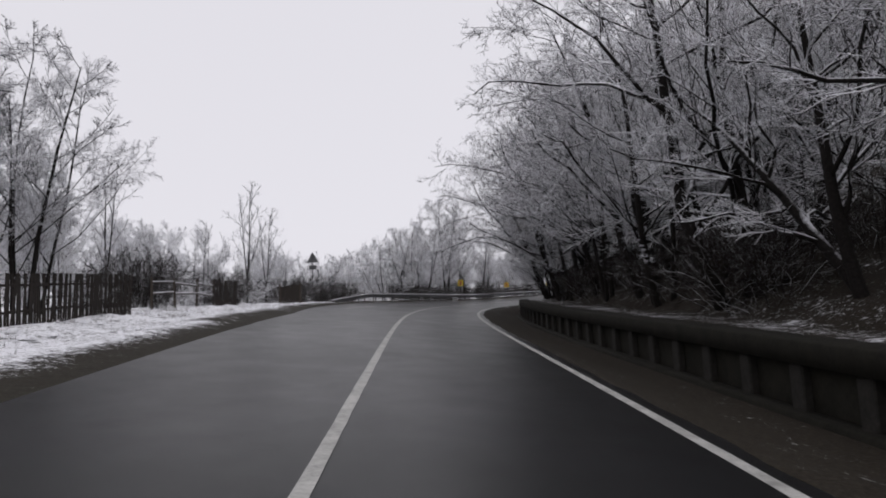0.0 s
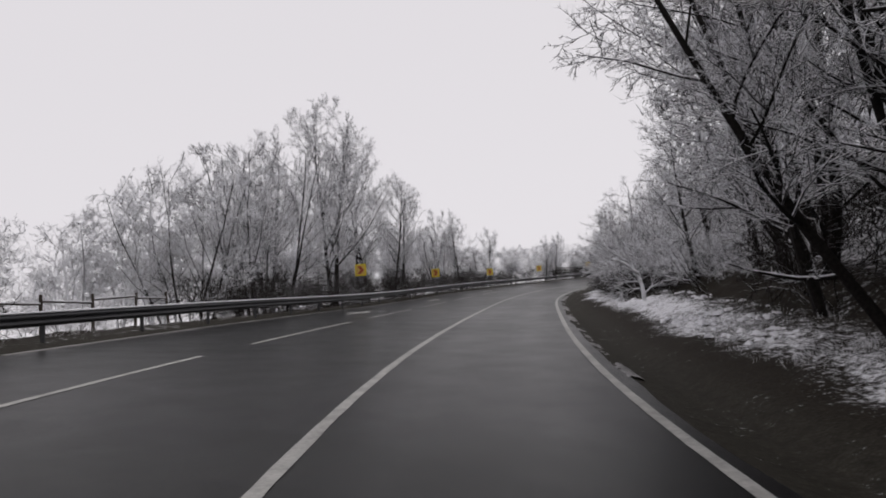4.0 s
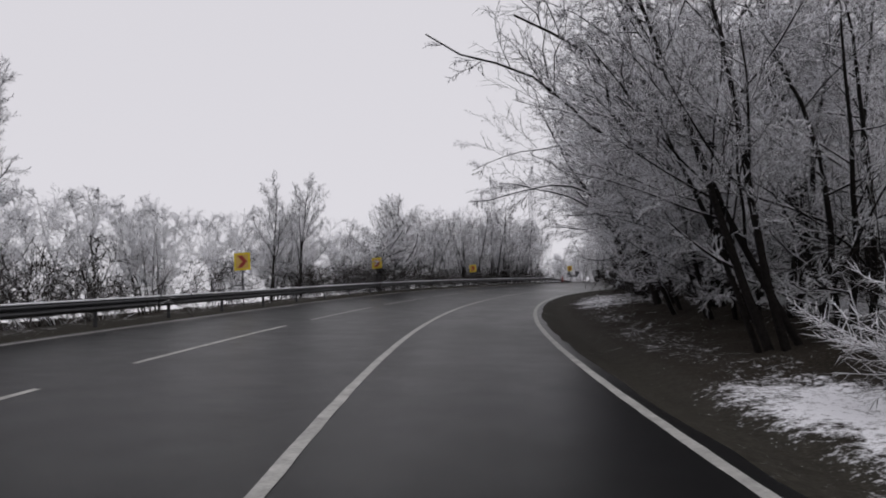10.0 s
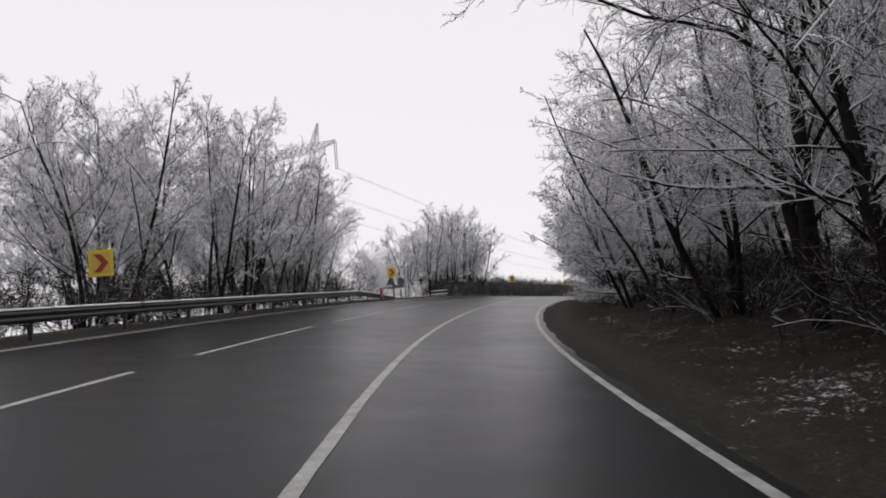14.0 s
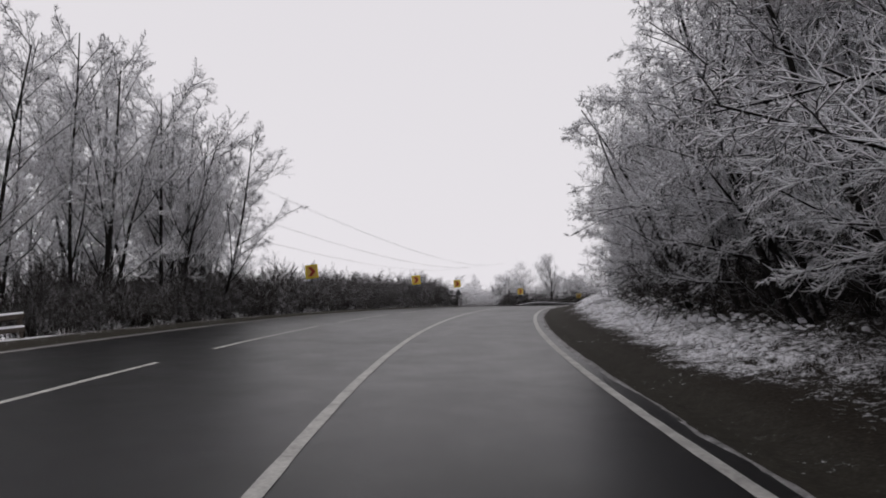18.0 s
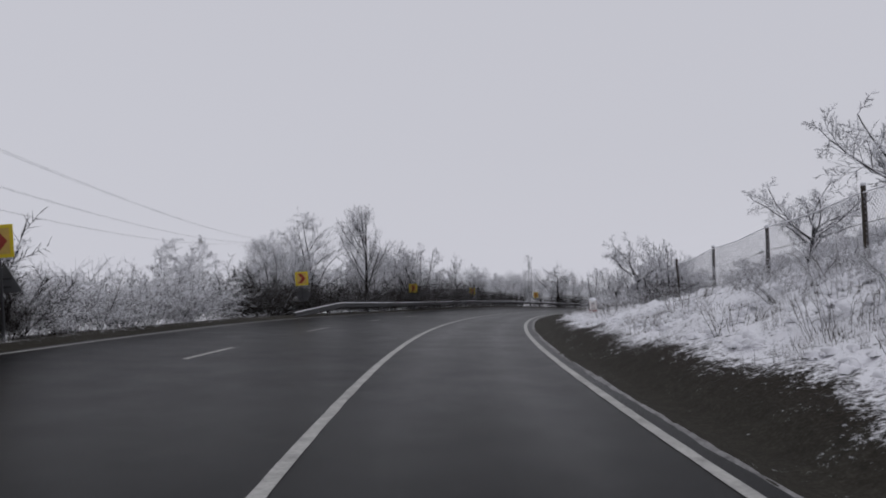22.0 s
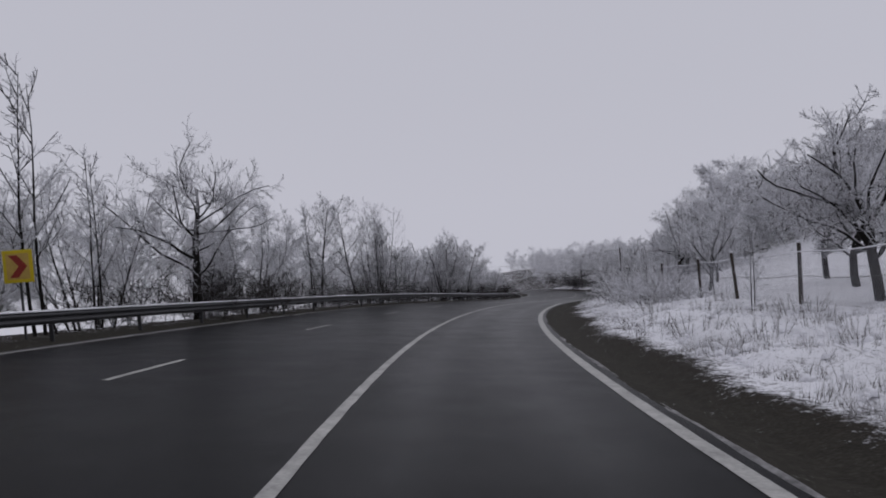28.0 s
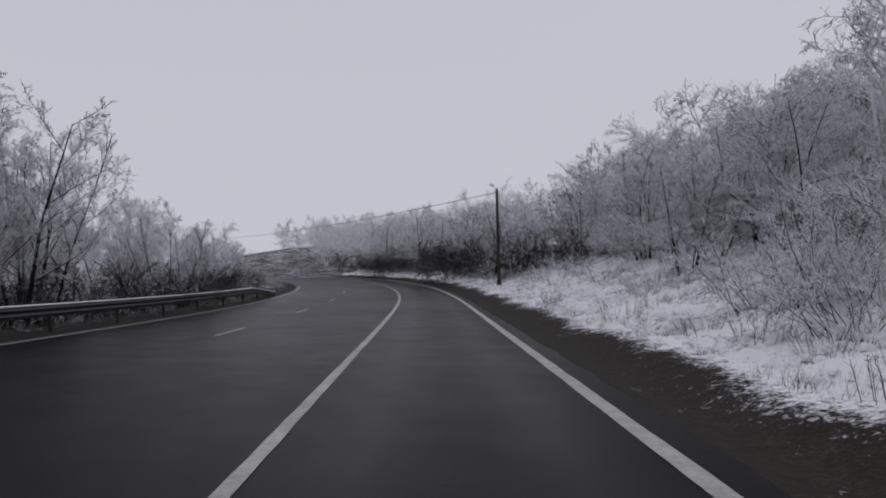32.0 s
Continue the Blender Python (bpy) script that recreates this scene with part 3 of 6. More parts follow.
def spec(kind, rng):
    if kind == "oak":            # broad roadside tree with long flat limbs
        return stems(rng, 2, 0.3, 0.25, 9.0, 0.16), [
            L(nseg=8, wander=0.09, lift=0.0, taper=0.12, sides=7),
            L(13, 0.62, 56, 0.16, 0.5, nseg=8, wander=0.2, lift=0.035, taper=0.3, sides=5),
            L(9, 0.44, 46, 0.14, 0.55, nseg=4, wander=0.2, lift=0.03, taper=0.4, sides=3, flat=0.5, floor=0.0104),
            L(9, 0.44, 43, 0.08, 0.6, nseg=3, wander=0.16, lift=0.04, taper=0.5, flat=0.7, floor=0.0072),
            L(8, 0.42, 42, 0.06, 0.8, nseg=1, wander=0.15, lift=0.06, taper=0, floor=0.0068)], M_TWIG
    if kind == "round":          # lone tree, one clear trunk under a round spreading crown
        return stems(rng, 1, 0.05, 0.03, 5.6, 0.2), [
            L(nseg=7, wander=0.06, lift=0.02, taper=0.2, sides=8),
            L(18, 0.72, 66, 0.32, 0.5, nseg=6, wander=0.17, lift=0.03, taper=0.3, sides=5),
            L(11, 0.48, 46, 0.14, 0.55, nseg=4, wander=0.2, lift=0.05, taper=0.4, sides=3, floor=0.0104),
            L(8, 0.46, 43, 0.08, 0.6, nseg=2, wander=0.16, lift=0.05, taper=0.5, floor=0.008),
            L(6, 0.45, 42, 0.06, 0.8, nseg=1, wander=0.15, lift=0.06, taper=0, floor=0.0075)], M_TWIG
    if kind == "wood":           # slender stems of the dense wood, leaning and forked
        return stems(rng, 3, 0.5, 0.25, 10.0, 0.11), [
            L(nseg=7, wander=0.07, lift=0.02, taper=0.22, sides=6),
            L(11, 0.42, 54, 0.16, 0.5, nseg=5, wander=0.1, lift=0.03, taper=0.3, sides=4),
            L(7, 0.48, 44, 0.12, 0.6, nseg=3, wander=0.12, lift=0.02, taper=0.4, sides=3, flat=0.5, floor=0.0112),
            L(8, 0.48, 43, 0.08, 0.7, nseg=2, wander=0.14, lift=0.04, taper=0.5, flat=0.7, floor=0.008),
            L(7, 0.5, 42, 0.06, 0.8, nseg=1, wander=0.15, lift=0.05, taper=0, floor=0.0072)], M_TWIG
    if kind == "laden":          # low rounded tree, every twig bent under fresh snow
        return stems(rng, 5, 0.9, 0.3, 7.8, 0.085), [
            L(nseg=6, wander=0.08, lift=0.02, taper=0.25, sides=5),
            L(11, 0.46, 58, 0.1, 0.5, nseg=4, wander=0.12, lift=0.0, taper=0.35, sides=4, floor=0.0144),
            L(7, 0.48, 46, 0.1, 0.6, nseg=2, wander=0.14, lift=-0.03, taper=0.5, sides=3, flat=0.6, floor=0.0112),
            L(8, 0.5, 46, 0.06, 0.7, nseg=2, wander=0.16, lift=-0.04, taper=0.5, flat=0.8, floor=0.0088),
            L(7, 0.6, 46, 0.08, 0.8, nseg=1, wander=0.18, lift=-0.04, taper=0, floor=0.008)], M_LADEN
    if kind == "backwood":       # the wood's further rows
        return stems(rng, 3, 0.9, 0.22, 10.0, 0.12), [
            L(nseg=6, wander=0.07, lift=0.03, taper=0.25, sides=5),
            L(12, 0.44, 52, 0.06, 0.5, nseg=3, wander=0.11, lift=0.03, taper=0.35, sides=3, floor=0.026),
            L(8, 0.5, 46, 0.08, 0.6, nseg=2, wander=0.13, lift=0.0, taper=0.5, flat=0.7, floor=0.018),
            L(7, 0.5, 46, 0.08, 0.8, nseg=1, wander=0.15, lift=0.02, taper=0, floor=0.017),
            L(3, 0.6, 46, 0.1, 0.9, nseg=1, wander=0.15, lift=0.02, taper=0, floor=0.016)], M_BACKTWIG
    if kind == "upright":        # tall open crown with rising limbs
        return stems(rng, 1, 0.2, 0.06, 9.6, 0.14), [
            L(nseg=7, wander=0.05, lift=0.02, taper=0.1, sides=7),
            L(20, 0.42, 42, 0.2, 0.5, nseg=5, wander=0.08, lift=0.06, taper=0.3, sides=4),
            L(9, 0.42, 40, 0.12, 0.6, nseg=3, wander=0.1, lift=0.04, taper=0.4, sides=3, flat=0.8, floor=0.0112),
            L(9, 0.45, 42, 0.08, 0.7, nseg=2, wander=0.12, lift=0.03, taper=0.5, floor=0.008),
            L(6, 0.55, 42, 0.06, 0.8, nseg=1, wander=0.13, lift=0.03, taper=0, floor=0.0072)], M_TWIG
    if kind == "grove":          # many-stemmed roadside tree with a full rounded crown
        return stems(rng, 6, 1.2, 0.26, 8.0, 0.08), [
            L(nseg=6, wander=0.06, lift=0.03, taper=0.2, sides=5),
            L(10, 0.42, 46, 0.18, 0.5, nseg=4, wander=0.09, lift=0.05, taper=0.35, sides=4, floor=0.016),
            L(7, 0.45, 42, 0.12, 0.6, nseg=3, wander=0.11, lift=0.04, taper=0.5, flat=0.7, floor=0.0104),
            L(8, 0.48, 42, 0.08, 0.7, nseg=2, wander=0.13, lift=0.04, taper=0.5, floor=0.008),
            L(7, 0.55, 42, 0.06, 0.8, nseg=1, wander=0.14, lift=0.03, taper=0, floor=0.0076)], M_GROVE
    if kind == "thicket":        # many-stemmed clump
        return stems(rng, 6, 1.3, 0.28, 7.4, 0.07), [
            L(nseg=6, wander=0.07, lift=0.03, taper=0.2, sides=4),
            L(10, 0.42, 44, 0.12, 0.5, nseg=3, wander=0.1, lift=0.05, taper=0.4, sides=3, floor=0.018),
            L(8, 0.48, 43, 0.08, 0.6, nseg=2, wander=0.12, lift=0.03, taper=0.5, flat=0.8, floor=0.013),
            L(7, 0.55, 43, 0.06, 0.75, nseg=1, wander=0.14, lift=0.03, taper=0, floor=0.0125),
            L(2, 0.7, 43, 0.2, 0.9, nseg=1, wander=0.14, lift=0.03, taper=0, floor=0.012)], M_FROST
    if kind == "bough_bush":     # large bush, arching boughs bent down under caps of snow, bare and dark below
        return stems(rng, 17, 0.8, 0.7, 3.2, 0.024), [
            L(nseg=6, wander=0.12, lift=-0.08, taper=0.4, sides=4),
            L(10, 0.42, 50, 0.3, 0.55, nseg=3, wander=0.2, lift=-0.05, taper=0.5, sides=3, flat=0.7, low=0.9, floor=0.013),
            L(9, 0.45, 48, 0.08, 0.7, nseg=2, wander=0.22, lift=-0.03, taper=0.5, flat=0.8, low=0.8, floor=0.012),
            L(4, 0.55, 48, 0.1, 0.8, nseg=1, wander=0.25, lift=-0.03, taper=0, low=0.7, floor=0.0115)], M_BOUGH
    if kind == "fan":            # even oval crown of fine rising limbs
        return stems(rng, 1, 0.1, 0.02, 6.4, 0.17), [
            L(nseg=7, wander=0.03, lift=0.05, taper=0.2, sides=7),
            L(34, 0.62, 40, 0.16, 0.4, nseg=6, wander=0.05, lift=0.09, taper=0.3, sides=4, floor=0.02),
            L(9, 0.36, 32, 0.15, 0.55, nseg=3, wander=0.07, lift=0.06, taper=0.4, floor=0.014),
            L(6, 0.45, 34, 0.1, 0.7, nseg=2, wander=0.1, lift=0.05, taper=0.5, floor=0.010),
            L(4, 0.55, 36, 0.1, 0.8, nseg=1, wander=0.12, lift=0.04, taper=0, floor=0.0095)], M_GROVE
    if kind == "orchard":        # old fruit tree: short crooked trunk, knotty limbs
        return stems(rng, 1, 0.1, 0.12, 2.3, 0.12), [
            L(nseg=4, wander=0.12, lift=0.0, taper=0.75, sides=8),
            L(12, 1.8, 50, 0.45, 0.5, nseg=8, wander=0.15, lift=0.05, taper=0.35, sides=5),
            L(8, 0.46, 50, 0.15, 0.5, nseg=4, wander=0.16, lift=0.05, taper=0.4, sides=3, floor=0.016),
            L(9, 0.46, 48, 0.1, 0.6, nseg=2, wander=0.16, lift=0.06, taper=0.5, floor=0.0105),
            L(8, 0.5, 46, 0.08, 0.8, nseg=1, wander=0.15, lift=0.08, taper=0, floor=0.0095)], M_TWIG
    if kind == "poplar":         # narrow upright crown
        return stems(rng, 11, 1.1, 0.06, 10.2, 0.055), [
            L(nseg=8, wander=0.03, lift=0.08, taper=0.12, sides=5),
            L(22, 0.25, 42, 0.04, 0.5, nseg=3, wander=0.1, lift=0.16, taper=0.35, sides=3, floor=0.013),
            L(8, 0.46, 36, 0.1, 0.6, nseg=2, wander=0.1, lift=0.1, taper=0.5, floor=0.009),
            L(5, 0.55, 40, 0.1, 0.8, nseg=1, wander=0.14, lift=0.05, taper=0, floor=0.0085)], M_TWIG
    if kind == "farwood":        # far tree, frosted and paled for haze
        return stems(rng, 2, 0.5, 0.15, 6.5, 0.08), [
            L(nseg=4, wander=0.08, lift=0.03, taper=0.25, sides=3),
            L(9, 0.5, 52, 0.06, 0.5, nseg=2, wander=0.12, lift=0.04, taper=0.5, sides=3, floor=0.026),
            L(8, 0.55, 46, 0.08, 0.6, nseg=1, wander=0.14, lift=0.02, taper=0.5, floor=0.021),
            L(9, 0.55, 46, 0.08, 0.8, nseg=1, wander=0.16, lift=0.02, taper=0, floor=0.02)], M_HAZETWIG
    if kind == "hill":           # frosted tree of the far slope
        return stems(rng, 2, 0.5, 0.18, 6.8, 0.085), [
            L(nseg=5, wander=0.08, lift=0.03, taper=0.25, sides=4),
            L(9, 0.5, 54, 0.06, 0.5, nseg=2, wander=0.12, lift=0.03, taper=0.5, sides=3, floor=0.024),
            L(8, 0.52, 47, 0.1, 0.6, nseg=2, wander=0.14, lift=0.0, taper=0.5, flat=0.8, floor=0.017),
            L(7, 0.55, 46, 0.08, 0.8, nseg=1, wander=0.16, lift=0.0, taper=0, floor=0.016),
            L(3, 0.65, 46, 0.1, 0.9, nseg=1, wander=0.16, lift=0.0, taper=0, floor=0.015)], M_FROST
    if kind == "shrub":          # snow-laden bush
        return stems(rng, 14, 0.7, 0.75, 2.3, 0.016), [
            L(nseg=5, wander=0.13, lift=-0.06, taper=0.4, sides=3),
            L(10, 0.42, 48, 0.1, 0.55, nseg=2, wander=0.2, lift=-0.03, taper=0.5, sides=3, flat=0.8, floor=0.009),
            L(11, 0.5, 48, 0.08, 0.7, nseg=1, wander=0.25, lift=-0.02, taper=0, low=0.05, floor=0.008)], M_SHRUB
    if kind == "brush":          # dark tangle under the trees
        return stems(rng, 18, 0.9, 0.7, 2.3, 0.016), [
            L(nseg=4, wander=0.22, lift=-0.03, taper=0.4, sides=3),
            L(10, 0.5, 55, 0.06, 0.7, nseg=2, wander=0.25, lift=0.0, taper=0.5, sides=3, floor=0.011),
            L(7, 0.6, 50, 0.08, 0.8, nseg=1, wander=0.3, lift=0.0, taper=0, low=0.05, floor=0.010)], M_BRUSH
    if kind == "hedge":          # dark hedge bush
        return stems(rng, 30, 1.2, 0.3, 2.5, 0.018), [
            L(nseg=4, wander=0.12, lift=0.02, taper=0.3, sides=3),
            L(11, 0.36, 42, 0.03, 0.7, nseg=1, wander=0.16, lift=0.04, taper=0.5, sides=3, floor=0.011),
            L(10, 0.55, 44, 0.05, 0.8, nseg=1, wander=0.2, lift=0.03, taper=0, low=0.02, floor=0.0105)], M_DARKTWIG
    if kind == "sapling":
        return stems(rng, 2, 0.15, 0.08, 4.5, 0.045), [
            L(nseg=6, wander=0.04, lift=0.05, taper=0.15, sides=5),
            L(12, 0.25, 40, 0.15, 0.5, nseg=3, wander=0.1, lift=0.1, taper=0.4, sides=3, floor=0.014),
            L(6, 0.5, 42, 0.1, 0.65, nseg=2, wander=0.14, lift=0.05, taper=0.5, floor=0.011),
            L(4, 0.55, 42, 0.1, 0.8, nseg=1, wander=0.16, lift=0.03, taper=0, floor=0.01)], M_TWIG
    if kind == "conifer":        # dark evergreen with snow on drooping boughs
        return stems(rng, 1, 0.1, 0.02, 7.5, 0.14), [
            L(nseg=6, wander=0.02, lift=0.05, taper=0.12, sides=6),
            L(44, 0.3, 72, 0.06, 0.4, nseg=3, wander=0.08, lift=0.02, taper=0.4, sides=3, floor=0.02),
            L(9, 0.36, 45, 0.1, 0.7, nseg=2, wander=0.12, lift=-0.02, taper=0.6, floor=0.02),
            L(8, 0.5, 50, 0.05, 0.9, nseg=1, wander=0.15, lift=0.0, taper=0, floor=0.022)], M_NEEDLE
    if kind == "weeds":          # dead stalks in the snow
        return stems(rng, 22, 0.5, 0.35, 0.7, 0.006), [
            L(nseg=3, wander=0.1, lift=0.0, taper=0.5, sides=3, floor=0.005),
            L(5, 0.35, 40, 0.3, 0.8, nseg=1, wander=0.15, lift=0.02, taper=0, low=0.02, floor=0.005)], M_GRASS
    raise KeyError(kind)


TREE_WORDS = {
    "oak": ("bare_tree", "broad bare tree, long limbs covered with fresh snow", "tree"),
    "wood": ("woodland_tree", "slender leaning woodland tree, dark stems under snowy twigs", "tree"),
    "laden": ("snowy_tree", "low rounded tree, dense crown bowed under fresh snow", "tree"),
    "upright": ("tall_tree", "tall bare tree, rising limbs dusted with snow", "tree"),
    "grove": ("many_stemmed_tree", "many-stemmed roadside tree with a full snowy crown", "tree"),
    "bough_bush": ("snow_bowed_bush", "large bush, arching boughs bent under caps of snow", "shrub"),
    "thicket": ("tree_clump", "many-stemmed bare clump with frosted twigs", "tree"),
    "fan": ("oval_crowned_tree", "bare tree with an even oval snowy crown", "tree"),
    "orchard": ("fruit_tree", "old crooked fruit tree with snow along its knotty limbs", "tree"),
    "round": ("spreading_tree", "lone roadside tree, clear dark trunk under a round snowy crown", "tree"),
    "poplar": ("poplar_tree", "narrow upright poplar, bare and frosted with snow", "tree"),
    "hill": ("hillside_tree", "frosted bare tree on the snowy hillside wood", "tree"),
    "shrub": ("snowy_shrub", "low shrub bowed under fresh snow", "shrub"),
    "sapling": ("sapling", "thin young bare tree with a little snow", "tree"),
    "farwood": ("far_tree", "far frosted bare tree, paled further for haze", "tree"),
    "backwood": ("woodland_tree", "bare woodland tree standing back in the snowy wood", "tree"),
    "brush": ("brushwood", "dark leafless brushwood tangle dusted with snow", "shrub"),
    "hedge": ("hedge_bush", "dark leafless hedge bush with snow in its tips", "hedge"),
    "conifer": ("conifer_tree", "dark evergreen conifer with snow on its boughs", "tree"),
    "weeds": ("dead_weeds", "dead brown weed stalks standing in snow", "weeds"),
}


DOME = {
    "oak": ((0, 0, 5.6), (5.6, 5.6, 4.6)), "wood": ((0, 0, 6.0), (4.2, 4.2, 4.8)), "upright": ((0, 0, 6.0), (3.0, 3.0, 4.2)), "thicket": ((0, 0, 4.2), (4.2, 4.2, 3.6)),
    "grove": ((0, 0, 4.9), (4.4, 4.4, 4.2)), "laden": ((0, 0, 4.6), (4.0, 4.0, 4.4)), "orchard": ((0, 0, 3.1), (3.0, 3.0, 2.1)), "hill": ((0, 0, 4.2), (3.4, 3.4, 3.6)), "farwood": ((0, 0, 4.2), (3.4, 3.4, 3.6)), "fan": ((0, 0, 4.5), (2.9, 2.9, 3.6)),
}


def make_tree(kind, seed):
    rng = np.random.default_rng(seed)
    st, lv, twig = spec(kind, rng)
    lines = grow(rng, st, lv, DOME.get(kind))
    name, label, cat = TREE_WORDS[kind]
    base = new(name, None)
    tagged(base, label, cat, group="trees and shrubs along the road")
    cut = 2 if len(lines) > 3 else 1
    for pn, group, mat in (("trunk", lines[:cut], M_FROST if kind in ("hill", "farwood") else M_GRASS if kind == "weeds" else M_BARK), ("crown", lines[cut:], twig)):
        if kind in ("shrub", "weeds", "brush", "hedge", "bough_bush"):
            pn = {"trunk": "stem_clump", "crown": "twig_mass"}[pn]
        v, q = join([tubes3(*g) for g in group])
        ob = new(pn, mesh_np(pn, v, q, mat, True))
        ob.parent = base
        if pn in ("stem_clump", "twig_mass"):
            tagged(ob, kind="stuff")
    return base


PROTO = {}
SEEDS = {"round": 1, "grove": 3, "bough_bush": 3, "oak": 3, "laden": 3, "wood": 3, "upright": 3, "thicket": 3, "fan": 1, "orchard": 4, "poplar": 1, "hill": 4, "backwood": 3, "farwood": 3, "brush": 3, "hedge": 3, "conifer": 1, "shrub": 4, "sapling": 2, "weeds": 3}


def plant(kind, s, o, size=1.0, turn=None, which=None, lean=0.0, sink=0.0):
    """A tree of that kind at s, o on the ground. lean: degrees towards the road."""
    i = random.randrange(SEEDS[kind]) if which is None else which
    turn = random.uniform(0, 360) if turn is None else turn
    x, y, z, p = ground_at(s, o)
    side = -1 if o > 0 else 1
    m = Matrix.Translation((x, y, z - sink)) @ pose(0, 0, 0, 0, 0, p) @ pose(0, 0, 0, 0, side * lean, 0) @ pose(0, 0, 0, 0, 0, turn) @ Matrix.Scale(size, 4)
    if (kind, i) not in PROTO:
        PROTO[kind, i] = make_tree(kind, 100 + 17 * i + sum(map(ord, kind)))
        PROTO[kind, i].matrix_basis = m
        return PROTO[kind, i]
    src = PROTO[kind, i]
    ob = copy_thing(src, Matrix())
    ob.matrix_basis = m
    return ob


def wood(kind, s0, s1, o0, o1, n, size=(0.85, 1.15), lean=(0, 6), gap=1.8):
    """n trees of a kind strewn over a stretch, none too close to another."""
    put, tries = [], 0
    while len(put) < n and tries < n * 30:
        tries += 1
        s, o = random.uniform(s0, s1), random.uniform(o0, o1)
        if all((s - a) ** 2 + (o - b) ** 2 > gap * gap for a, b in put):
            put.append((s, o))
            plant(kind, s, o, random.uniform(*size), lean=random.uniform(*lean))


# wood above the low wall, its limbs out over the road
for s, o, k, w, lean in ((9, 9.0, "oak", 1, 6), (19, 7.6, "oak", 0, 10), (27, 7.8, "oak", 1, 12), (35, 7.4, "oak", 2, 11), (43.5, 7.6, "oak", 0, 6), (47, 7.0, "wood", 2, 8), (50.5, 7.2, "oak", 1, 4), (54, 6.8, "wood", 0, 6), (57, 6.6, "wood", 1, 6), (62, 6.8, "wood", 0, 6), (24, 7.2, "wood", 2, 9), (31, 7.0, "wood", 1, 9), (38.5, 6.8, "wood", 0, 8), (42, 8.8, "wood", 2, 6)):
    plant(k, s, o, 1.3 if k == "oak" and s < 40 else 1.12, which=w, lean=lean)


def dead_leaves(tree, s, o, up, n, spread):
    """Curled brown leaves that have stayed on a tree's twigs."""
    rng = np.random.default_rng(int(s * 7))
    x, y, z, p = ground_at(s, o)
    inv = tree.matrix_basis.inverted()
    c = np.array(inv @ Vector((x, y, z + up)))
    at = c + rng.normal(0, 1, (n, 3)) * np.array(spread)
    a, b = unit(rng.normal(0, 1, (n, 3))), unit(rng.normal(0, 1, (n, 3)) + np.array([0, 0, -1.5]))
    w, h = a * rng.uniform(0.02, 0.04, (n, 1)), b * rng.uniform(0.06, 0.11, (n, 1))
    bend = np.cross(a, b) * 0.025
    v = np.stack([at, at + w + h * 0.5 + bend, at + h, at - w + h * 0.5 + bend], 1).reshape(-1, 3)
    i = np.arange(n) * 4
    ob = new("dead_leaves", mesh_np("dead_leaves", v, np.concatenate([np.stack([i, i + 1, i + 2], -1), np.stack([i, i + 2, i + 3], -1)]), M_LEAF, False))
    ob.parent = tree
    tagged(ob, "withered brown leaves still on the twigs", kind="stuff")


M_LEAF = plain("withered_leaf", (0.075, 0.042, 0.026), 0.7, 0, 0.5, 3)
for s, o, w in ((14, 8.2, 2), (23, 8.6, 2), (31, 9.0, 0), (39, 9.0, 1), (46.5, 8.6, 2), (53.5, 8.0, 2)):
    tree = plant("oak", s, o, 1.0, which=w, lean=5)
    if s in (39, 46.5):
        dead_leaves(tree, s - 1, 5.0, 4.6 if s > 40 else 6.2, 420, (0.6, 0.6, 0.8))
wood("backwood", 4, 68, 10, 20, 20, (0.9, 1.2), (0, 6), 2.6)
wood("brush", 16, 68, 7.2, 11.5, 30, (0.7, 1.1), (0, 0), 1.6)
# yards and trees on the outer side before the third lane opens
for s, o, k, size in ((17.5, -14.0, "oak", 1.15), (33, -15.5, "sapling", 1.5), (27, -15.5, "hill", 0.7), (30, -17, "hill", 0.75), (24, -17, "hill", 0.7), (36, -16, "hill", 0.6), (41, -17, "hill", 0.7), (38, -12.8, "sapling", 0.95), (45, -13.2, "sapling", 1.6), (46.5, -12.6, "sapling", 1.3), (51, -12.6, "hedge", 0.8), (55, -12.8, "hedge", 0.95), (58.5, -12.6, "hedge", 0.8), (40, -12.8, "hedge", 0.85), (42, -13.4, "hedge", 0.9), (31, -13.2, "hedge", 1.0), (33, -13.8, "hedge", 1.1), (63, -14, "hedge", 0.8),
                      (20, -17, "thicket", 0.8), (33, -18, "thicket", 0.7), (42, -19, "thicket", 0.75), (50, -20, "thicket", 0.8), (56, -11.9, "orchard", 0.85), (53, -11.3, "hedge", 0.5), (54.3, -11.6, "hedge", 0.5), (48, -11.6, "brush", 0.85), (60, -20, "thicket", 0.8), (66, -22, "thicket", 0.8)):
    plant(k, s, o, size)
wood("brush", 16, 66, -16.5, -13.4, 14, (0.8, 1.2), (0, 0), 1.3)
wood("shrub", 14, 74, -18, -13, 14, (0.7, 1.1), (0, 0), 2.0)
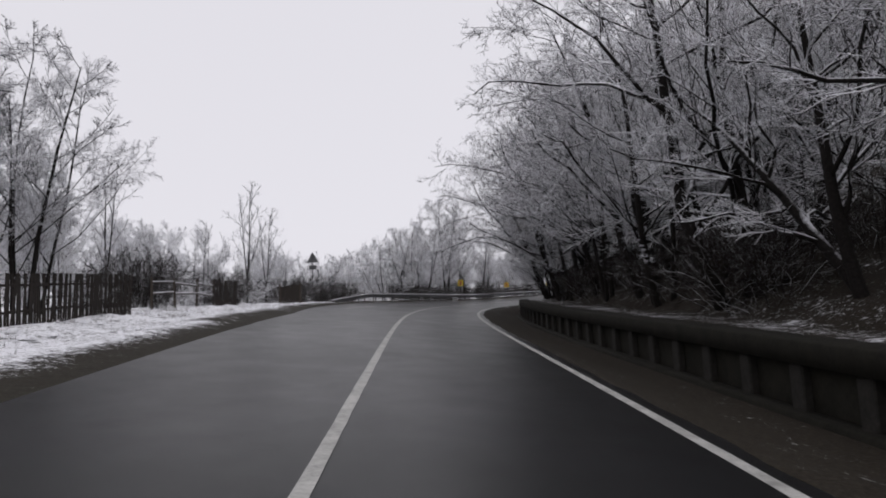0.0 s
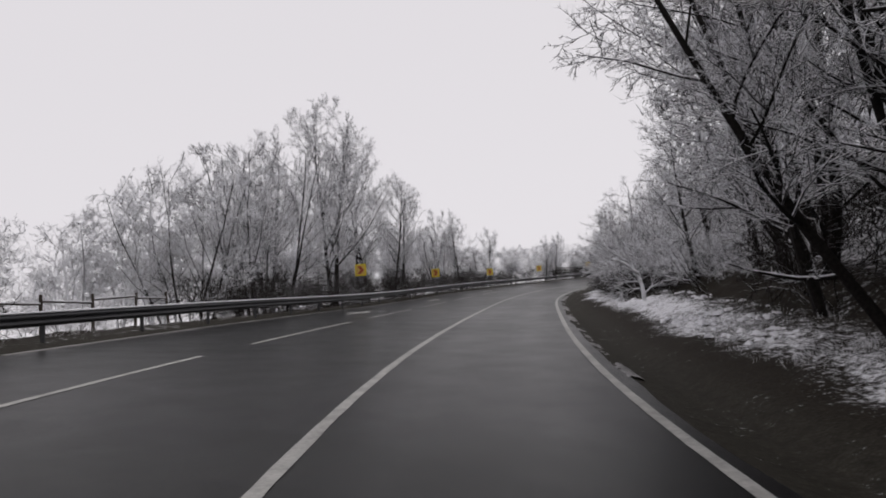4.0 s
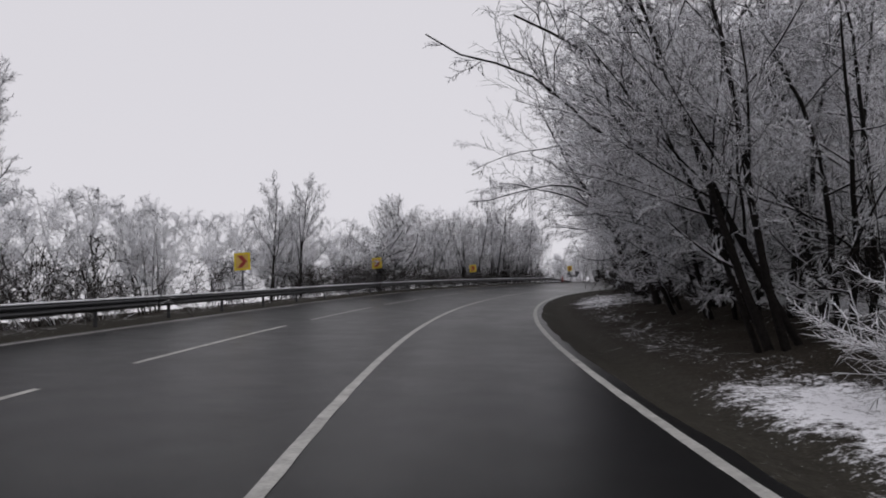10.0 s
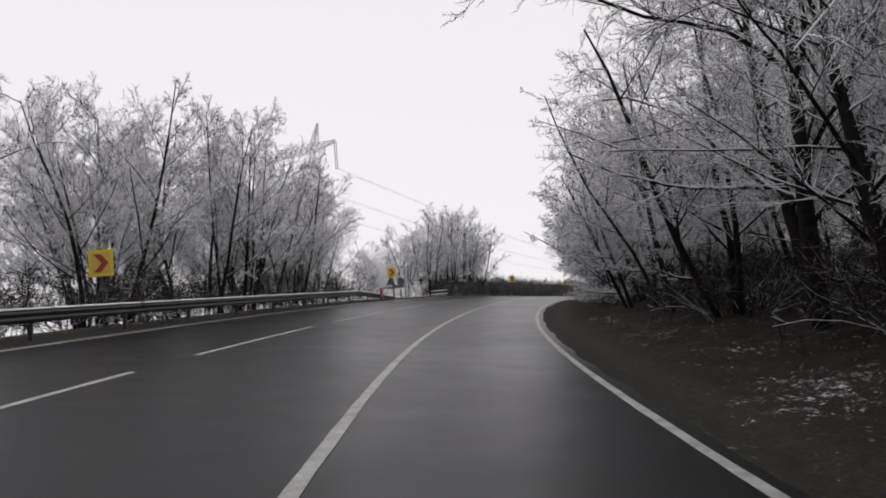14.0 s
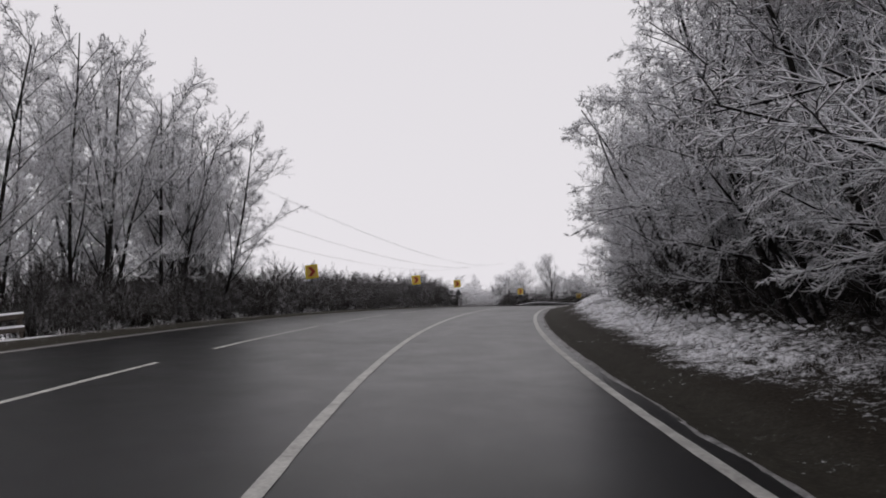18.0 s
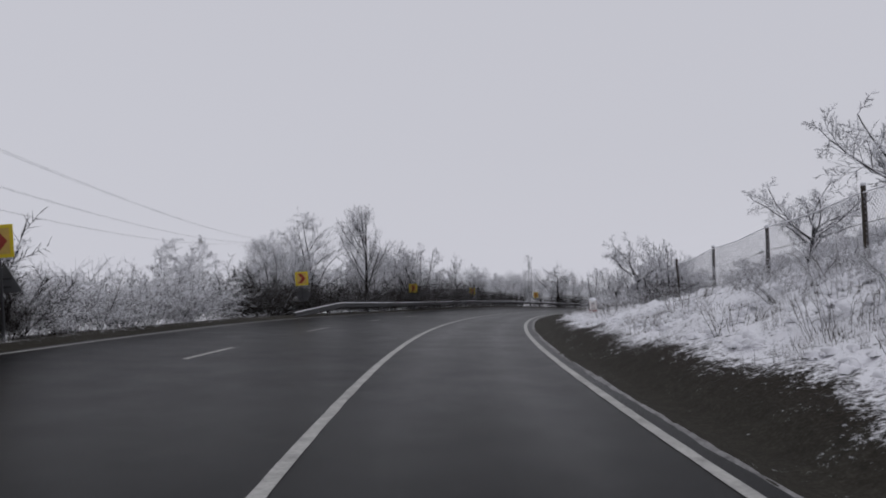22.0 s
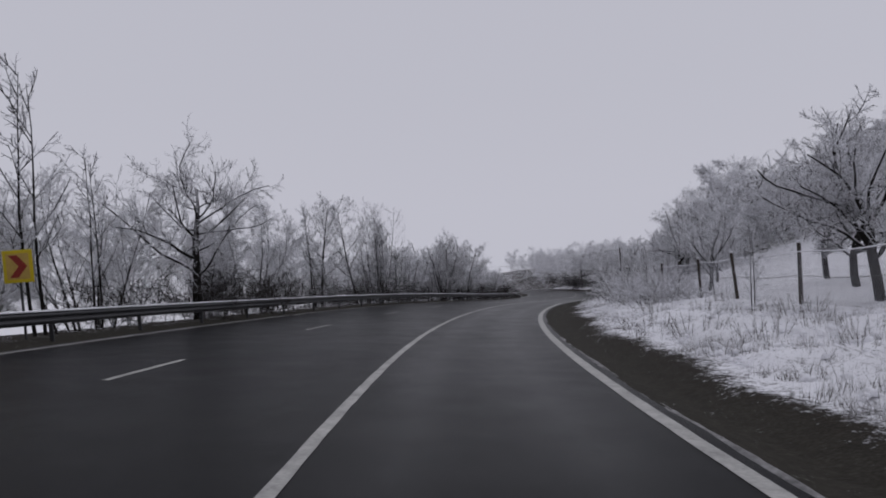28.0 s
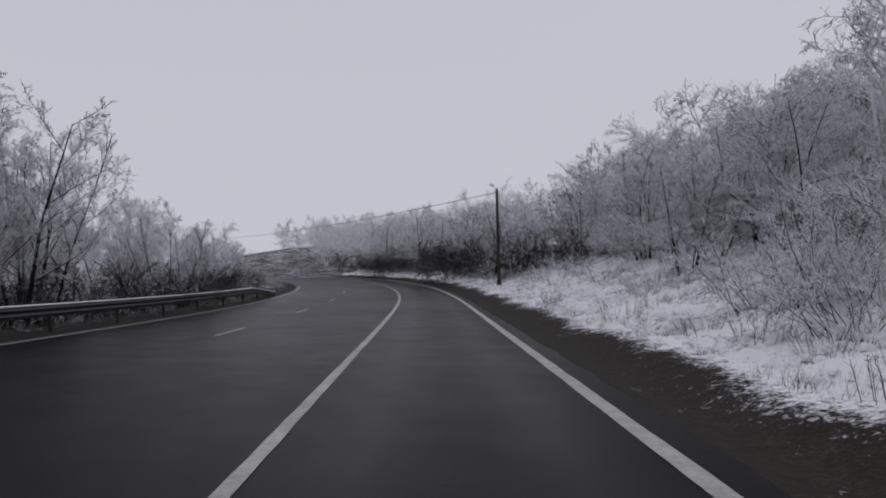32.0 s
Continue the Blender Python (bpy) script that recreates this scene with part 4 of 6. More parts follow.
# outer side behind the guardrail
for s, o, k, size in ((78, -15, "thicket", 1.05), (82, -13.4, "grove", 1.08), (86, -14.5, "grove", 1.22), (90, -16, "upright", 1.3), (94, -13.4, "upright", 1.45), (97.5, -14.5, "upright", 1.5),
                      (101, -13.2, "upright", 1.35), (104, -15.2, "upright", 1.25), (108, -13.4, "upright", 1.1), (112, -14, "upright", 1.15), (115, -17, "thicket", 1.0), (121, -13.2, "grove", 0.85), (124, -14.5, "upright", 0.95), (127, -13.2, "upright", 1.0), (130, -15, "upright", 0.95),
                      (137, -13.2, "upright", 0.8), (140, -15.5, "thicket", 0.75), (148, -14, "thicket", 0.6), (157, -12.8, "upright", 0.78), (160.5, -12.6, "upright", 0.8), (163, -16, "thicket", 0.7), (171, -11.2, "orchard", 1.3), (174.5, -11.4, "orchard", 1.35), (180.5, -13.5, "fan", 1.1),
                      (184, -14, "oak", 0.8), (187.5, -13.4, "grove", 0.95), (191, -14.5, "oak", 0.85), (197, -12.8, "grove", 1.1), (201, -15.5, "grove", 1.2), (203.5, -12.6, "grove", 1.18), (208, -13, "grove", 1.25), (212, -14, "grove", 1.22), (216, -13.2, "grove", 1.15), (206, -17, "grove", 1.2),
                      (218, -15, "grove", 1.17), (224, -16, "thicket", 1.3), (229, -19, "thicket", 1.2), (241, -16, "thicket", 0.75), (244.5, -15.5, "grove", 0.85), (255.5, -16.8, "grove", 1.1), (260.5, -13.2, "grove", 1.15), (249, -14.2, "grove", 1.12), (253, -13.6, "grove", 1.26), (258, -14, "grove", 1.30), (262, -14.6, "grove", 1.17), (266, -16, "thicket", 1.2),
                      (328, -13.6, "thicket", 0.7), (331.7, -12.4, "oak", 0.68), (336, -15.5, "thicket", 0.7), (342.5, -12.5, "fan", 1.1), (347, -13.5, "thicket", 0.7), (352, -15, "thicket", 0.8), (356, -13.2, "grove", 0.85), (360, -14, "grove", 0.81), (369, -12.8, "upright", 0.68), (378, -15, "thicket", 0.65), (386, -14, "thicket", 0.6),
                      (395.5, -12.8, "sapling", 1.65), (398.5, -13, "sapling", 1.25), (402.5, -11.4, "round", 1.1), (414, -14.5, "thicket", 0.85), (420, -13.2, "sapling", 1.4), (424, -14.5, "upright", 0.85), (427, -13, "upright", 0.82), (431, -12.8, "poplar", 0.76), (433.5, -13.6, "conifer", 0.95), (436, -13, "conifer", 0.75),
                      (443, -15, "thicket", 0.75), (451, -12.8, "grove", 0.85), (454, -14, "grove", 0.99), (458.5, -12.8, "grove", 0.95), (462, -14, "grove", 0.90), (472, -12.6, "thicket", 0.66), (476, -13.4, "thicket", 0.6), (485, -13.5, "thicket", 0.55), (494, -14.5, "thicket", 0.55), (505, -16, "thicket", 0.6)):
    plant(k, s, o, size)
wood("brush", 76, 226, -14.2, -12.5, 56, (1.0, 1.4), (0, 0), 1.6)
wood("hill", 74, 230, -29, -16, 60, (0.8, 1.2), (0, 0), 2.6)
wood("brush", 322, 486, -14, -11.6, 44, (0.8, 1.2), (0, 0), 1.8)
wood("thicket", 350, 480, -18.5, -13.6, 20, (0.6, 0.85), (0, 0), 4)
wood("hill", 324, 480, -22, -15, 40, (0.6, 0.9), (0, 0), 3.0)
wood("brush", 322, 336, -14.5, -13, 4, (1.2, 1.5), (0, 0), 2.4)
wood("brush", 347, 374, -13.6, -12, 9, (1.2, 1.6), (0, 0), 2.4)
# the dark hedge along the outer verge
for i in range(46):
    s = 249.5 + i * 1.5
    low = float(np.interp(s, [250, 266, 280, 304], [0.9, 1.1, 1.12, 1.2]))
    if s < 304:
        plant("hedge", s, -12.4 - 0.3 * math.sin(i * 1.7), random.uniform(0.6, 0.85) * low, lean=random.uniform(-14, 14))
        plant("hedge", s + 0.4, -11.9, random.uniform(0.38, 0.5))
        plant("hedge", s + 0.7, -14.0, random.uniform(0.85, 1.2) * low, lean=random.uniform(-10, 10))
    else:
        plant("shrub", s, -12.6, random.uniform(0.9, 1.3))
        plant("shrub", s + 0.7, -14.2, random.uniform(1.1, 1.4))
wood("shrub", 229, 247, -19, -13.6, 8, (0.8, 1.2), (0, 0), 1.8)
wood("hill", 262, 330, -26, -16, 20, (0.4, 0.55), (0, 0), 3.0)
# shrubs and trees up the inner slope
plant("upright", 72, 8.4, 1.3)
plant("upright", 68.5, 9.0, 1.3)
plant("backwood", 66, 8.0, 1.2)
plant("grove", 122.5, 7.4, 0.42, which=0)
plant("grove", 127.8, 7.4, 0.6, which=1)
plant("grove", 133, 6.6, 1.15, which=2)
plant("laden", 103, 13.5, 0.5, which=0)
for s, o, size in ((78, 7.6, 0.9), (80.5, 6.6, 0.85), (83, 5.9, 0.85), (85.5, 5.7, 0.9), (88, 6.4, 1.0), (91, 5.8, 0.95), (93.5, 5.8, 1.0), (96, 6.2, 0.9), (84, 8.0, 1.1), (87.5, 8.6, 1.2), (91.5, 8.2, 1.2), (95, 8.6, 1.2), (89.5, 10.4, 1.2),
                   (104.8, 7.4, 0.6), (107, 9.6, 0.8), (104, 11, 0.9), (119.8, 5.7, 0.7)):
    plant("bough_bush", s, o, size * (0.82 if s < 100 else 1.0))
plant("grove", 89.5, 5.4, 0.58, which=1)
plant("grove", 97.5, 9.0, 0.7, which=0)
plant("shrub", 127, 5.4, 0.9)
wood("shrub", 72, 86, 7.5, 12, 8, (0.75, 1.1), (0, 0), 1.6)
wood("shrub", 86, 105, 9.5, 13, 8, (0.8, 1.1), (0, 0), 1.6)
wood("bough_bush", 74, 108, 9, 13, 9, (0.8, 1.1), (0, 0), 2.6)
# low dark brush added as the shade beneath the snow-bowed bushes
wood("brush", 79, 98, 5.0, 8.6, 52, (0.45, 0.65), (0, 0), 0.8)
wood("brush", 111, 122, 5.6, 9.4, 20, (0.5, 0.8), (0, 0), 1.0)
wood("hill", 70, 130, 13, 22, 26, (0.5, 0.75), (0, 5), 2.4)
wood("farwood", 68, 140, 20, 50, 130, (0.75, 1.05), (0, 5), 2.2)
# the dense wood
for s, o, k, w, lean in ((138, 7.4, "oak", 0, 3), (144, 6.9, "laden", 2, 6), (150, 7.0, "oak", 1, 7), (156, 7.2, "wood", 0, 6), (161, 7.6, "oak", 0, 8), (165, 7.4, "wood", 2, 6), (170, 7.4, "oak", 2, 8), (175, 7.6, "wood", 1, 8),
                         (180, 7.8, "oak", 1, 8), (186, 7.4, "wood", 2, 6), (191, 7.6, "oak", 0, 7), (197, 7.4, "wood", 2, 6), (203, 7.2, "wood", 1, 5), (209, 6.8, "laden", 0, 6), (214, 7.6, "wood", 1, 4), (219.5, 6.8, "laden", 2, 5)):
    plant(k, s, o, 1.32 if k == "oak" else 1.15, which=w, lean=lean)
for s, o, w, size in ((134.5, 7.2, 0, 0.95), (139.5, 6.8, 2, 1.05), (144, 8.0, 0, 1.1), (149, 9.5, 1, 1.15), (158, 10, 0, 1.15), (168, 10, 1, 1.15)):
    plant("laden", s, o, size, which=w, lean=6)
wood("wood", 140, 222, 8.5, 12.5, 11, (0.95, 1.15), (2, 9), 5)
wood("backwood", 138, 228, 10, 20, 30, (0.95, 1.25), (0, 8), 3.0)
wood("brush", 128, 230, 7.2, 12, 48, (0.9, 1.3), (0, 0), 1.6)
for s, o, k, size in ((225, 6.8, "laden", 1.1), (230, 6.2, "laden", 1.1), (235.5, 6.2, "laden", 1.2), (240, 7.2, "laden", 1.15), (244.5, 7.4, "laden", 1.2), (237, 9.5, "laden", 1.2), (243, 9.5, "laden", 1.2), (249, 7.2, "laden", 1.0), (254, 7.2, "laden", 1.0), (258.5, 8.0, "laden", 1.0), (262, 8.4, "laden", 1.0), (266, 7.0, "laden", 0.85), (271, 7.4, "shrub", 1.3), (278, 7.8, "poplar", 0.95), (279.5, 9.2, "poplar", 0.75), (280.5, 6.4, "thicket", 0.5), (283, 7.4, "thicket", 0.55), (270, 7.2, "thicket", 0.45), (273, 8.2, "thicket", 0.5)):
    plant(k, s, o, size, lean=0 if k == "poplar" else 3)
wood("backwood", 226, 276, 9.5, 20, 24, (0.8, 1.1), (0, 4), 2.6)
wood("brush", 226, 254, 6.2, 8.5, 14, (0.8, 1.2), (0, 0), 1.3)
for s, o, size in ((217, 5.6, 0.9), (219.5, 5.9, 1.1), (222, 5.7, 0.9)):
    plant("shrub", s, o, size)
wood("shrub", 264, 284, 5.9, 10, 20, (0.7, 1.1), (0, 0), 1.3)
wood("sapling", 262, 284, 6.4, 10, 9, (0.5, 0.8), (0, 0), 1.6)
wood("bough_bush", 266, 286, 8, 12, 6, (0.6, 0.8), (0, 0), 2.4)
wood("shrub", 284, 300, 5.8, 9, 8, (0.3, 0.5), (0, 0), 1.6)
wood("shrub", 300, 314, 6.5, 9, 4, (0.35, 0.5), (0, 0), 1.8)
wood("sapling", 284, 297, 5.6, 9.5, 6, (0.25, 0.4), (0, 0), 1.8)
wood("laden", 286, 298, 10, 16, 4, (0.4, 0.55), (0, 0), 3)
wood("hill", 282, 312, 22, 36, 8, (0.5, 0.7), (0, 0), 3)
# orchard behind the wire fence
for s, o, size in ((302, 9.8, 0.85), (312, 11.5, 0.8), (330, 9.6, 0.8), (334.3, 8.8, 0.95), (341, 11.2, 0.9), (340, 7.2, 0.6), (346, 10.5, 0.85), (352, 9.4, 0.75), (359, 13, 0.9), (366, 11, 1.0), (373, 13, 0.95), (380, 11, 0.9), (387, 13, 1.0),
                   (394, 9.8, 1.05), (399, 11.5, 1.0), (403, 12.2, 0.9), (408.5, 9.2, 0.8), (416, 11, 0.85), (352, 20, 0.9), (365, 22, 0.9), (380, 20, 0.9), (345, 27, 0.9), (372, 30, 0.9), (392, 24, 0.9), (358, 34, 0.9), (404, 20, 1.0), (430, 10.4, 0.95)):
    plant("orchard", s, o, size)
wood("shrub", 312, 425, 5.8, 8.0, 22, (0.3, 0.5), (0, 0), 2.5)
for s, o, k, size in ((404.5, 6.3, "shrub", 0.8), (407, 6.0, "shrub", 0.9), (409.5, 6.4, "shrub", 1.0), (412, 6.2, "shrub", 0.9), (415, 6.8, "shrub", 1.1), (418.5, 7.0, "shrub", 1.1), (422.5, 7.6, "shrub", 1.0), (451.8, 6.7, "shrub", 1.0), (453, 7.2, "shrub", 0.95), (441, 8.6, "thicket", 0.42), (446, 9.0, "thicket", 0.4), (444, 8.0, "shrub", 1.0), (452, 8.4, "shrub", 1.1),
                      (344, 6.6, "shrub", 0.8), (347, 7.0, "shrub", 0.9), (350, 6.8, "shrub", 0.85), (353, 7.0, "shrub", 0.8), (356.5, 6.7, "shrub", 0.8), (362, 7.0, "shrub", 0.7), (318, 7.2, "shrub", 0.6), (313, 6.9, "brush", 0.5)):
    plant(k, s, o, size)
wood("weeds", 286, 480, 4.0, 8.0, 120, (0.6, 1.2), (0, 0), 1.0)
wood("weeds", 332, 384, 4.3, 7.6, 60, (0.7, 1.2), (0, 0), 0.9)
wood("sapling", 316, 420, 6.4, 8.6, 9, (0.35, 0.6), (0, 0), 5)
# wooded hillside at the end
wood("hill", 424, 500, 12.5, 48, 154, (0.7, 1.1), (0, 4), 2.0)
wood("laden", 428, 478, 10.5, 14, 9, (0.55, 0.8), (0, 0), 4)
wood("orchard", 438, 476, 11, 15, 7, (0.7, 0.95), (0, 4), 4)
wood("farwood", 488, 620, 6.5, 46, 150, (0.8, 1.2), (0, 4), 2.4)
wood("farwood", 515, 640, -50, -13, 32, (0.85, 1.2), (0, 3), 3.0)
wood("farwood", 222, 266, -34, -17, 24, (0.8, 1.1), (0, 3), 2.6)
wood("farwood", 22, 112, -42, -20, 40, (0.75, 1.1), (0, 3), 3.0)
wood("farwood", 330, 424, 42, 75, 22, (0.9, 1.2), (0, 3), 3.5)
wood("shrub", 428, 480, 6.6, 9, 9, (0.5, 0.8), (0, 0), 3.0)
wood("shrub", 430, 486, 10.5, 15, 34, (0.9, 1.4), (0, 0), 1.6)
wood("brush", 482, 560, 4.6, 9, 18, (1.2, 1.8), (0, 0), 2.2)
wood("backwood", 490, 560, 6.5, 14, 12, (0.6, 0.8), (0, 3), 3)
plant("shrub", 448.5, 6.4, 0.85)
plant("shrub", 449.2, 7.0, 0.95)
plant("laden", 463, 9.0, 0.55, which=2)
wood("shrub", 71, 85, 7.2, 11, 7, (0.8, 1.15), (0, 0), 1.4)
plant("upright", 76.6, 7.3, 0.85)
plant("upright", 78.2, 8.3, 0.95)
plant("grove", 25, -14.8, 1.15, which=1)
plant("grove", 46, 6.4, 0.8, which=0, lean=8)
plant("oak", 47, 6.2, 1.2, which=1, lean=15)
plant("oak", 40.5, 6.4, 1.15, which=2, lean=14)
plant("wood", 57.5, 6.0, 0.95, which=2, lean=10)
for s, o, size in ((324, -12.6, 0.8), (327, -13.4, 0.9), (330, -12.4, 0.75), (333, -13.2, 1.05), (335, -12.6, 1.1), (338, -13.4, 0.8), (341, -12.6, 0.75), (345, -13.0, 0.8), (349, -12.6, 0.85), (353, -12.8, 1.05), (356, -12.4, 0.9), (372, -12.6, 0.8), (376, -13.2, 0.9), (381, -12.6, 0.8), (385, -12.8, 0.7), (390, -12.8, 0.8)):
    plant("hedge", s, o, size)


def bent_tree(s, o):
    """A small broken tree, its limbs thrown over towards the road and plastered with snow."""
    x, y, z, p = ground_at(s, o)
    base = new("bent_tree", None)
    base.matrix_basis = Matrix.Translation((x, y, z - 0.08)) @ pose(0, 0, 0, 0, 0, p) @ Matrix.Diagonal((0.85, 0.85, 1.12, 1))
    tagged(base, "small bent tree, trunk and limbs plastered white with snow", "tree", group="trees and shrubs along the road")

    def limb(name, a, b, c, r0, r1, seed):
        k = np.random.default_rng(seed)
        u = np.linspace(0, 1, 12)[:, None]
        pts = (1 - u) ** 2 * np.array(a) + 2 * u * (1 - u) * np.array(b) + u * u * np.array(c)
        pts[1:-1] += k.normal(0, 0.018, (10, 3))
        rad = (r0 + (r1 - r0) * u[:, 0]) * (1 + 0.12 * k.normal(0, 1, 12).clip(-1, 1))
        ob = new(name, mesh_np(name, *tubes3(pts[None], rad[None], 9), M_PLASTERED, True))
        ob.parent = base
        tw, rd = [], []
        for i in range(26 if name == "limb" else 8):
            j = k.integers(4, 12)
            d = (pts[min(j, 11)] - pts[j - 2])
            d = d / np.linalg.norm(d) + k.normal(0, 0.6, 3)
            n = k.uniform(0.2, 0.6)
            e = pts[j] + d * n * 0.5
            tw.append(np.stack([pts[j], e, e + (d + k.normal(0, 0.5, 3)) * n * 0.5]))
            rd.append([0.012, 0.009, 0.005])
        tg = new("twigs", mesh_np("twigs", *tubes3(np.array(tw), np.array(rd), 5), M_BOUGH, True))
        tg.parent = ob
        tagged(tg, kind="stuff")

    limb("trunk", (0, 0, 0), (-0.02, 0, 0.65), (-0.16, 0.05, 1.05), 0.095, 0.08, 1)
    limb("limb", (-0.14, 0.05, 0.98), (-0.45, 0.1, 1.25), (-0.55, 0.3, 2.0), 0.08, 0.035, 2)
    limb("limb", (-0.12, 0.05, 1.0), (-0.6, -0.1, 1.55), (-1.35, -0.1, 1.6), 0.07, 0.02, 3)
    limb("limb", (-0.45, 0.12, 1.45), (-1.0, 0.2, 1.75), (-1.7, 0.3, 2.3), 0.045, 0.015, 4)
    limb("limb", (-0.05, 0.0, 0.75), (-0.6, 0.2, 0.95), (-1.2, 0.1, 0.7), 0.035, 0.012, 5)
    limb("limb", (-0.03, 0.0, 0.5), (-0.5, -0.2, 0.7), (-1.0, -0.3, 0.45), 0.03, 0.012, 6)
    limb("limb", (0.0, 0.0, 0.4), (0.4, 0.0, 0.7), (0.9, -0.2, 0.75), 0.04, 0.012, 7)


bent_tree(74.4, 4.9)

# ------------------------------------------------------------------ guardrails


def guardrail(s0, s1, o, label, ramp0=True, ramp1=True):
    """W-beam on posts, section by section, with a ridge of snow on top."""
    base = new("guardrail", None)
    x, y, z, p = ground_at(s0, o)
    base.location = (x, y, z)
    inv = Matrix.Translation((-x, -y, -z))
    tagged(base, label, "guardrail")
    prof = [(0.0, -0.155), (0.0, -0.12), (0.075, -0.09), (0.075, -0.05), (0.0, -0.015), (0.0, 0.015), (0.075, 0.05), (0.075, 0.09), (0.0, 0.12), (0.0, 0.155)]
    step = 4.0
    n = int((s1 - s0) / step)

    def height(s):
        h = 0.6
        if ramp0:
            h = min(h, 0.1 + 0.5 * (s - s0) / 8)
        if ramp1:
            h = min(h, 0.1 + 0.5 * (s1 - s) / 8)
        return h
    for i in range(n):
        ss = np.linspace(s0 + i * step, s0 + (i + 1) * step + 0.06, 4)
        hs = np.array([height(float(a)) for a in ss])
        rows_ = [np.stack(on_road(ss, np.full(4, o + d - (0.003 if i % 2 else 0)), hs + k), -1) for d, k in prof]
        v = np.stack(rows_, 1) - np.array([x, y, z])
        k = np.arange(v.shape[0] * v.shape[1]).reshape(v.shape[:2])
        q = np.stack([k[:-1, :-1], k[1:, :-1], k[1:, 1:], k[:-1, 1:]], -1).reshape(-1, 4)
        ob = new("rail", mesh_np("rail", v.reshape(-1, 3), q, M_STEEL, True))
        ob.parent = base
        sv, sq = tubes(np.stack(on_road(ss, np.full(4, o + 0.03), hs + 0.16), -1)[None] - np.array([x, y, z]), np.full((1, 4), 0.026), 5)
        sn = new("snow_ridge", mesh_np("snow_ridge", sv, sq, M_SNOW, True))
        sn.parent = ob
        sp = s0 + i * step + 2
        a, b = on_road(sp, o - 0.09, height(sp) + 0.12), ground_at(sp, o - 0.09)
        bm = bmesh.new()
        top = float(a[2])
        box(bm, (0.10, 0.055, top - b[2] + 0.3), (float(a[0]) - x, float(a[1]) - y, (top + b[2] - 0.3) / 2 - z), pose(0, 0, 0, 0, 0, b[3]), 0.006)
        part("post", bm, M_STEEL, base)
    return base


guardrail(52, 228, -10.0, "grey steel guardrail with snow along its top")
guardrail(322, 486, -10.0, "grey steel guardrail with snow along its top")

# ------------------------------------------------------------------ signs


def place(ob, s, o, up=0.0, turn=0.0):
    x, y, z, p = ground_at(s, o)
    ob.matrix_basis = pose(x, y, z + up, 0, 0, p + turn)
    return ob


def chevron_sign():
    base = new("chevron_sign", None)
    tagged(base, "square yellow chevron bend sign on a steel post", "road sign", "chevron signs along the bend")
    bm = bmesh.new()
    rod(bm, (0, 0.03, -0.3), (0, 0.03, 2.15), 0.03)
    part("post", bm, M_STEEL, base)
    bm = box(bmesh.new(), (0.76, 0.012, 0.76), (0, 0, 2.0), None, 0.004)
    panel = part("panel", bm, M_YELLOW, base, "yellow reflective panel")
    bm = box(bmesh.new(), (0.58, 0.004, 0.60), (0, -0.009, 2.0))
    part("field", bm, M_FIELD, panel, "faded orange-yellow field")
    bm = bmesh.new()
    out = [(-0.22, 0.26), (0.0, 0.26), (0.24, 0.0), (0.0, -0.26), (-0.22, -0.26), (0.02, 0.0)]
    f = [bm.verts.new((a, -0.0135, 2.0 + b)) for a, b in out]
    g = [bm.verts.new((a, -0.0095, 2.0 + b)) for a, b in out]
    for i in range(6):
        bm.faces.new((f[i], f[i - 1], g[i - 1], g[i]))
    for ids in ((0, 1, 2, 5), (5, 2, 3, 4)):
        bm.faces.new([f[i] for i in ids])
    part("chevron", bm, M_RED, panel, "dull red arrow")
    return base


M_FIELD = plain("faded_yellow_sheet", (0.60, 0.40, 0.10), 0.5, 0, 0.15, 6)
first = chevron_sign()
CHEV = [(91.8, 2.30), (111.5, 2.0), (130.0, 1.85), (149.1, 2.0), (169.0, 2.15), (193.8, 1.9), (229.8, 2.13), (268.6, 2.37), (290.1, 2.45), (302.3, 2.40), (325.1, 2.11), (349.6, 2.02), (368.1, 1.88), (391.8, 1.8)]
for i, (s, up) in enumerate(CHEV):
    ob = first if i == 0 else copy_thing(first, Matrix())
    x, y, z = on_road(s, -10.6, up - 2.0)
    ob.matrix_basis = pose(float(x), float(y), float(z), 0, 0, math.degrees(float(road(s)[3])) - 4)


def sign_back(kind, s, o, centre, size, label, post=True):
    """A road sign seen from behind: a plate with a rim on a post."""
    base = new("road_sign", None)
    tagged(base, label, "road sign")
    x, y, z = [float(a) for a in on_road(s, o)]
    base.matrix_basis = pose(x, y, z, 0, 0, math.degrees(float(road(s)[3])))
    if post:
        bm = bmesh.new()
        rod(bm, (0, -0.03, -0.4), (0, -0.03, centre + size * 0.4), 0.03)
        part("post", bm, M_STEEL, base)
    bm = bmesh.new()
    n = {"triangle": 3, "round": 28, "board": 4}[kind]
    if kind == "board":
        box(bm, (size, 0.03, 0.28), (0, 0, centre), None, 0.008)
    else:
        r = size / 2 if n > 3 else size * 0.577
        turn = pose(0, 0, 0, 90, 0, 0)
        bmesh.ops.create_cone(bm, cap_ends=True, segments=n, radius1=r, radius2=r * 0.98, depth=0.02, matrix=Matrix.Translation((0, 0.01, centre)) @ turn)
    plate = part("plate", bm, M_SIGNBACK, base, "bare grey metal back")
    bm = bmesh.new()
    for h in (-0.12, 0.12):
        box(bm, (0.3, 0.02, 0.035), (0, -0.012, centre + h * min(1, size)), None, 0.004)
    part("bracket", bm, M_STEEL, plate)
    return base


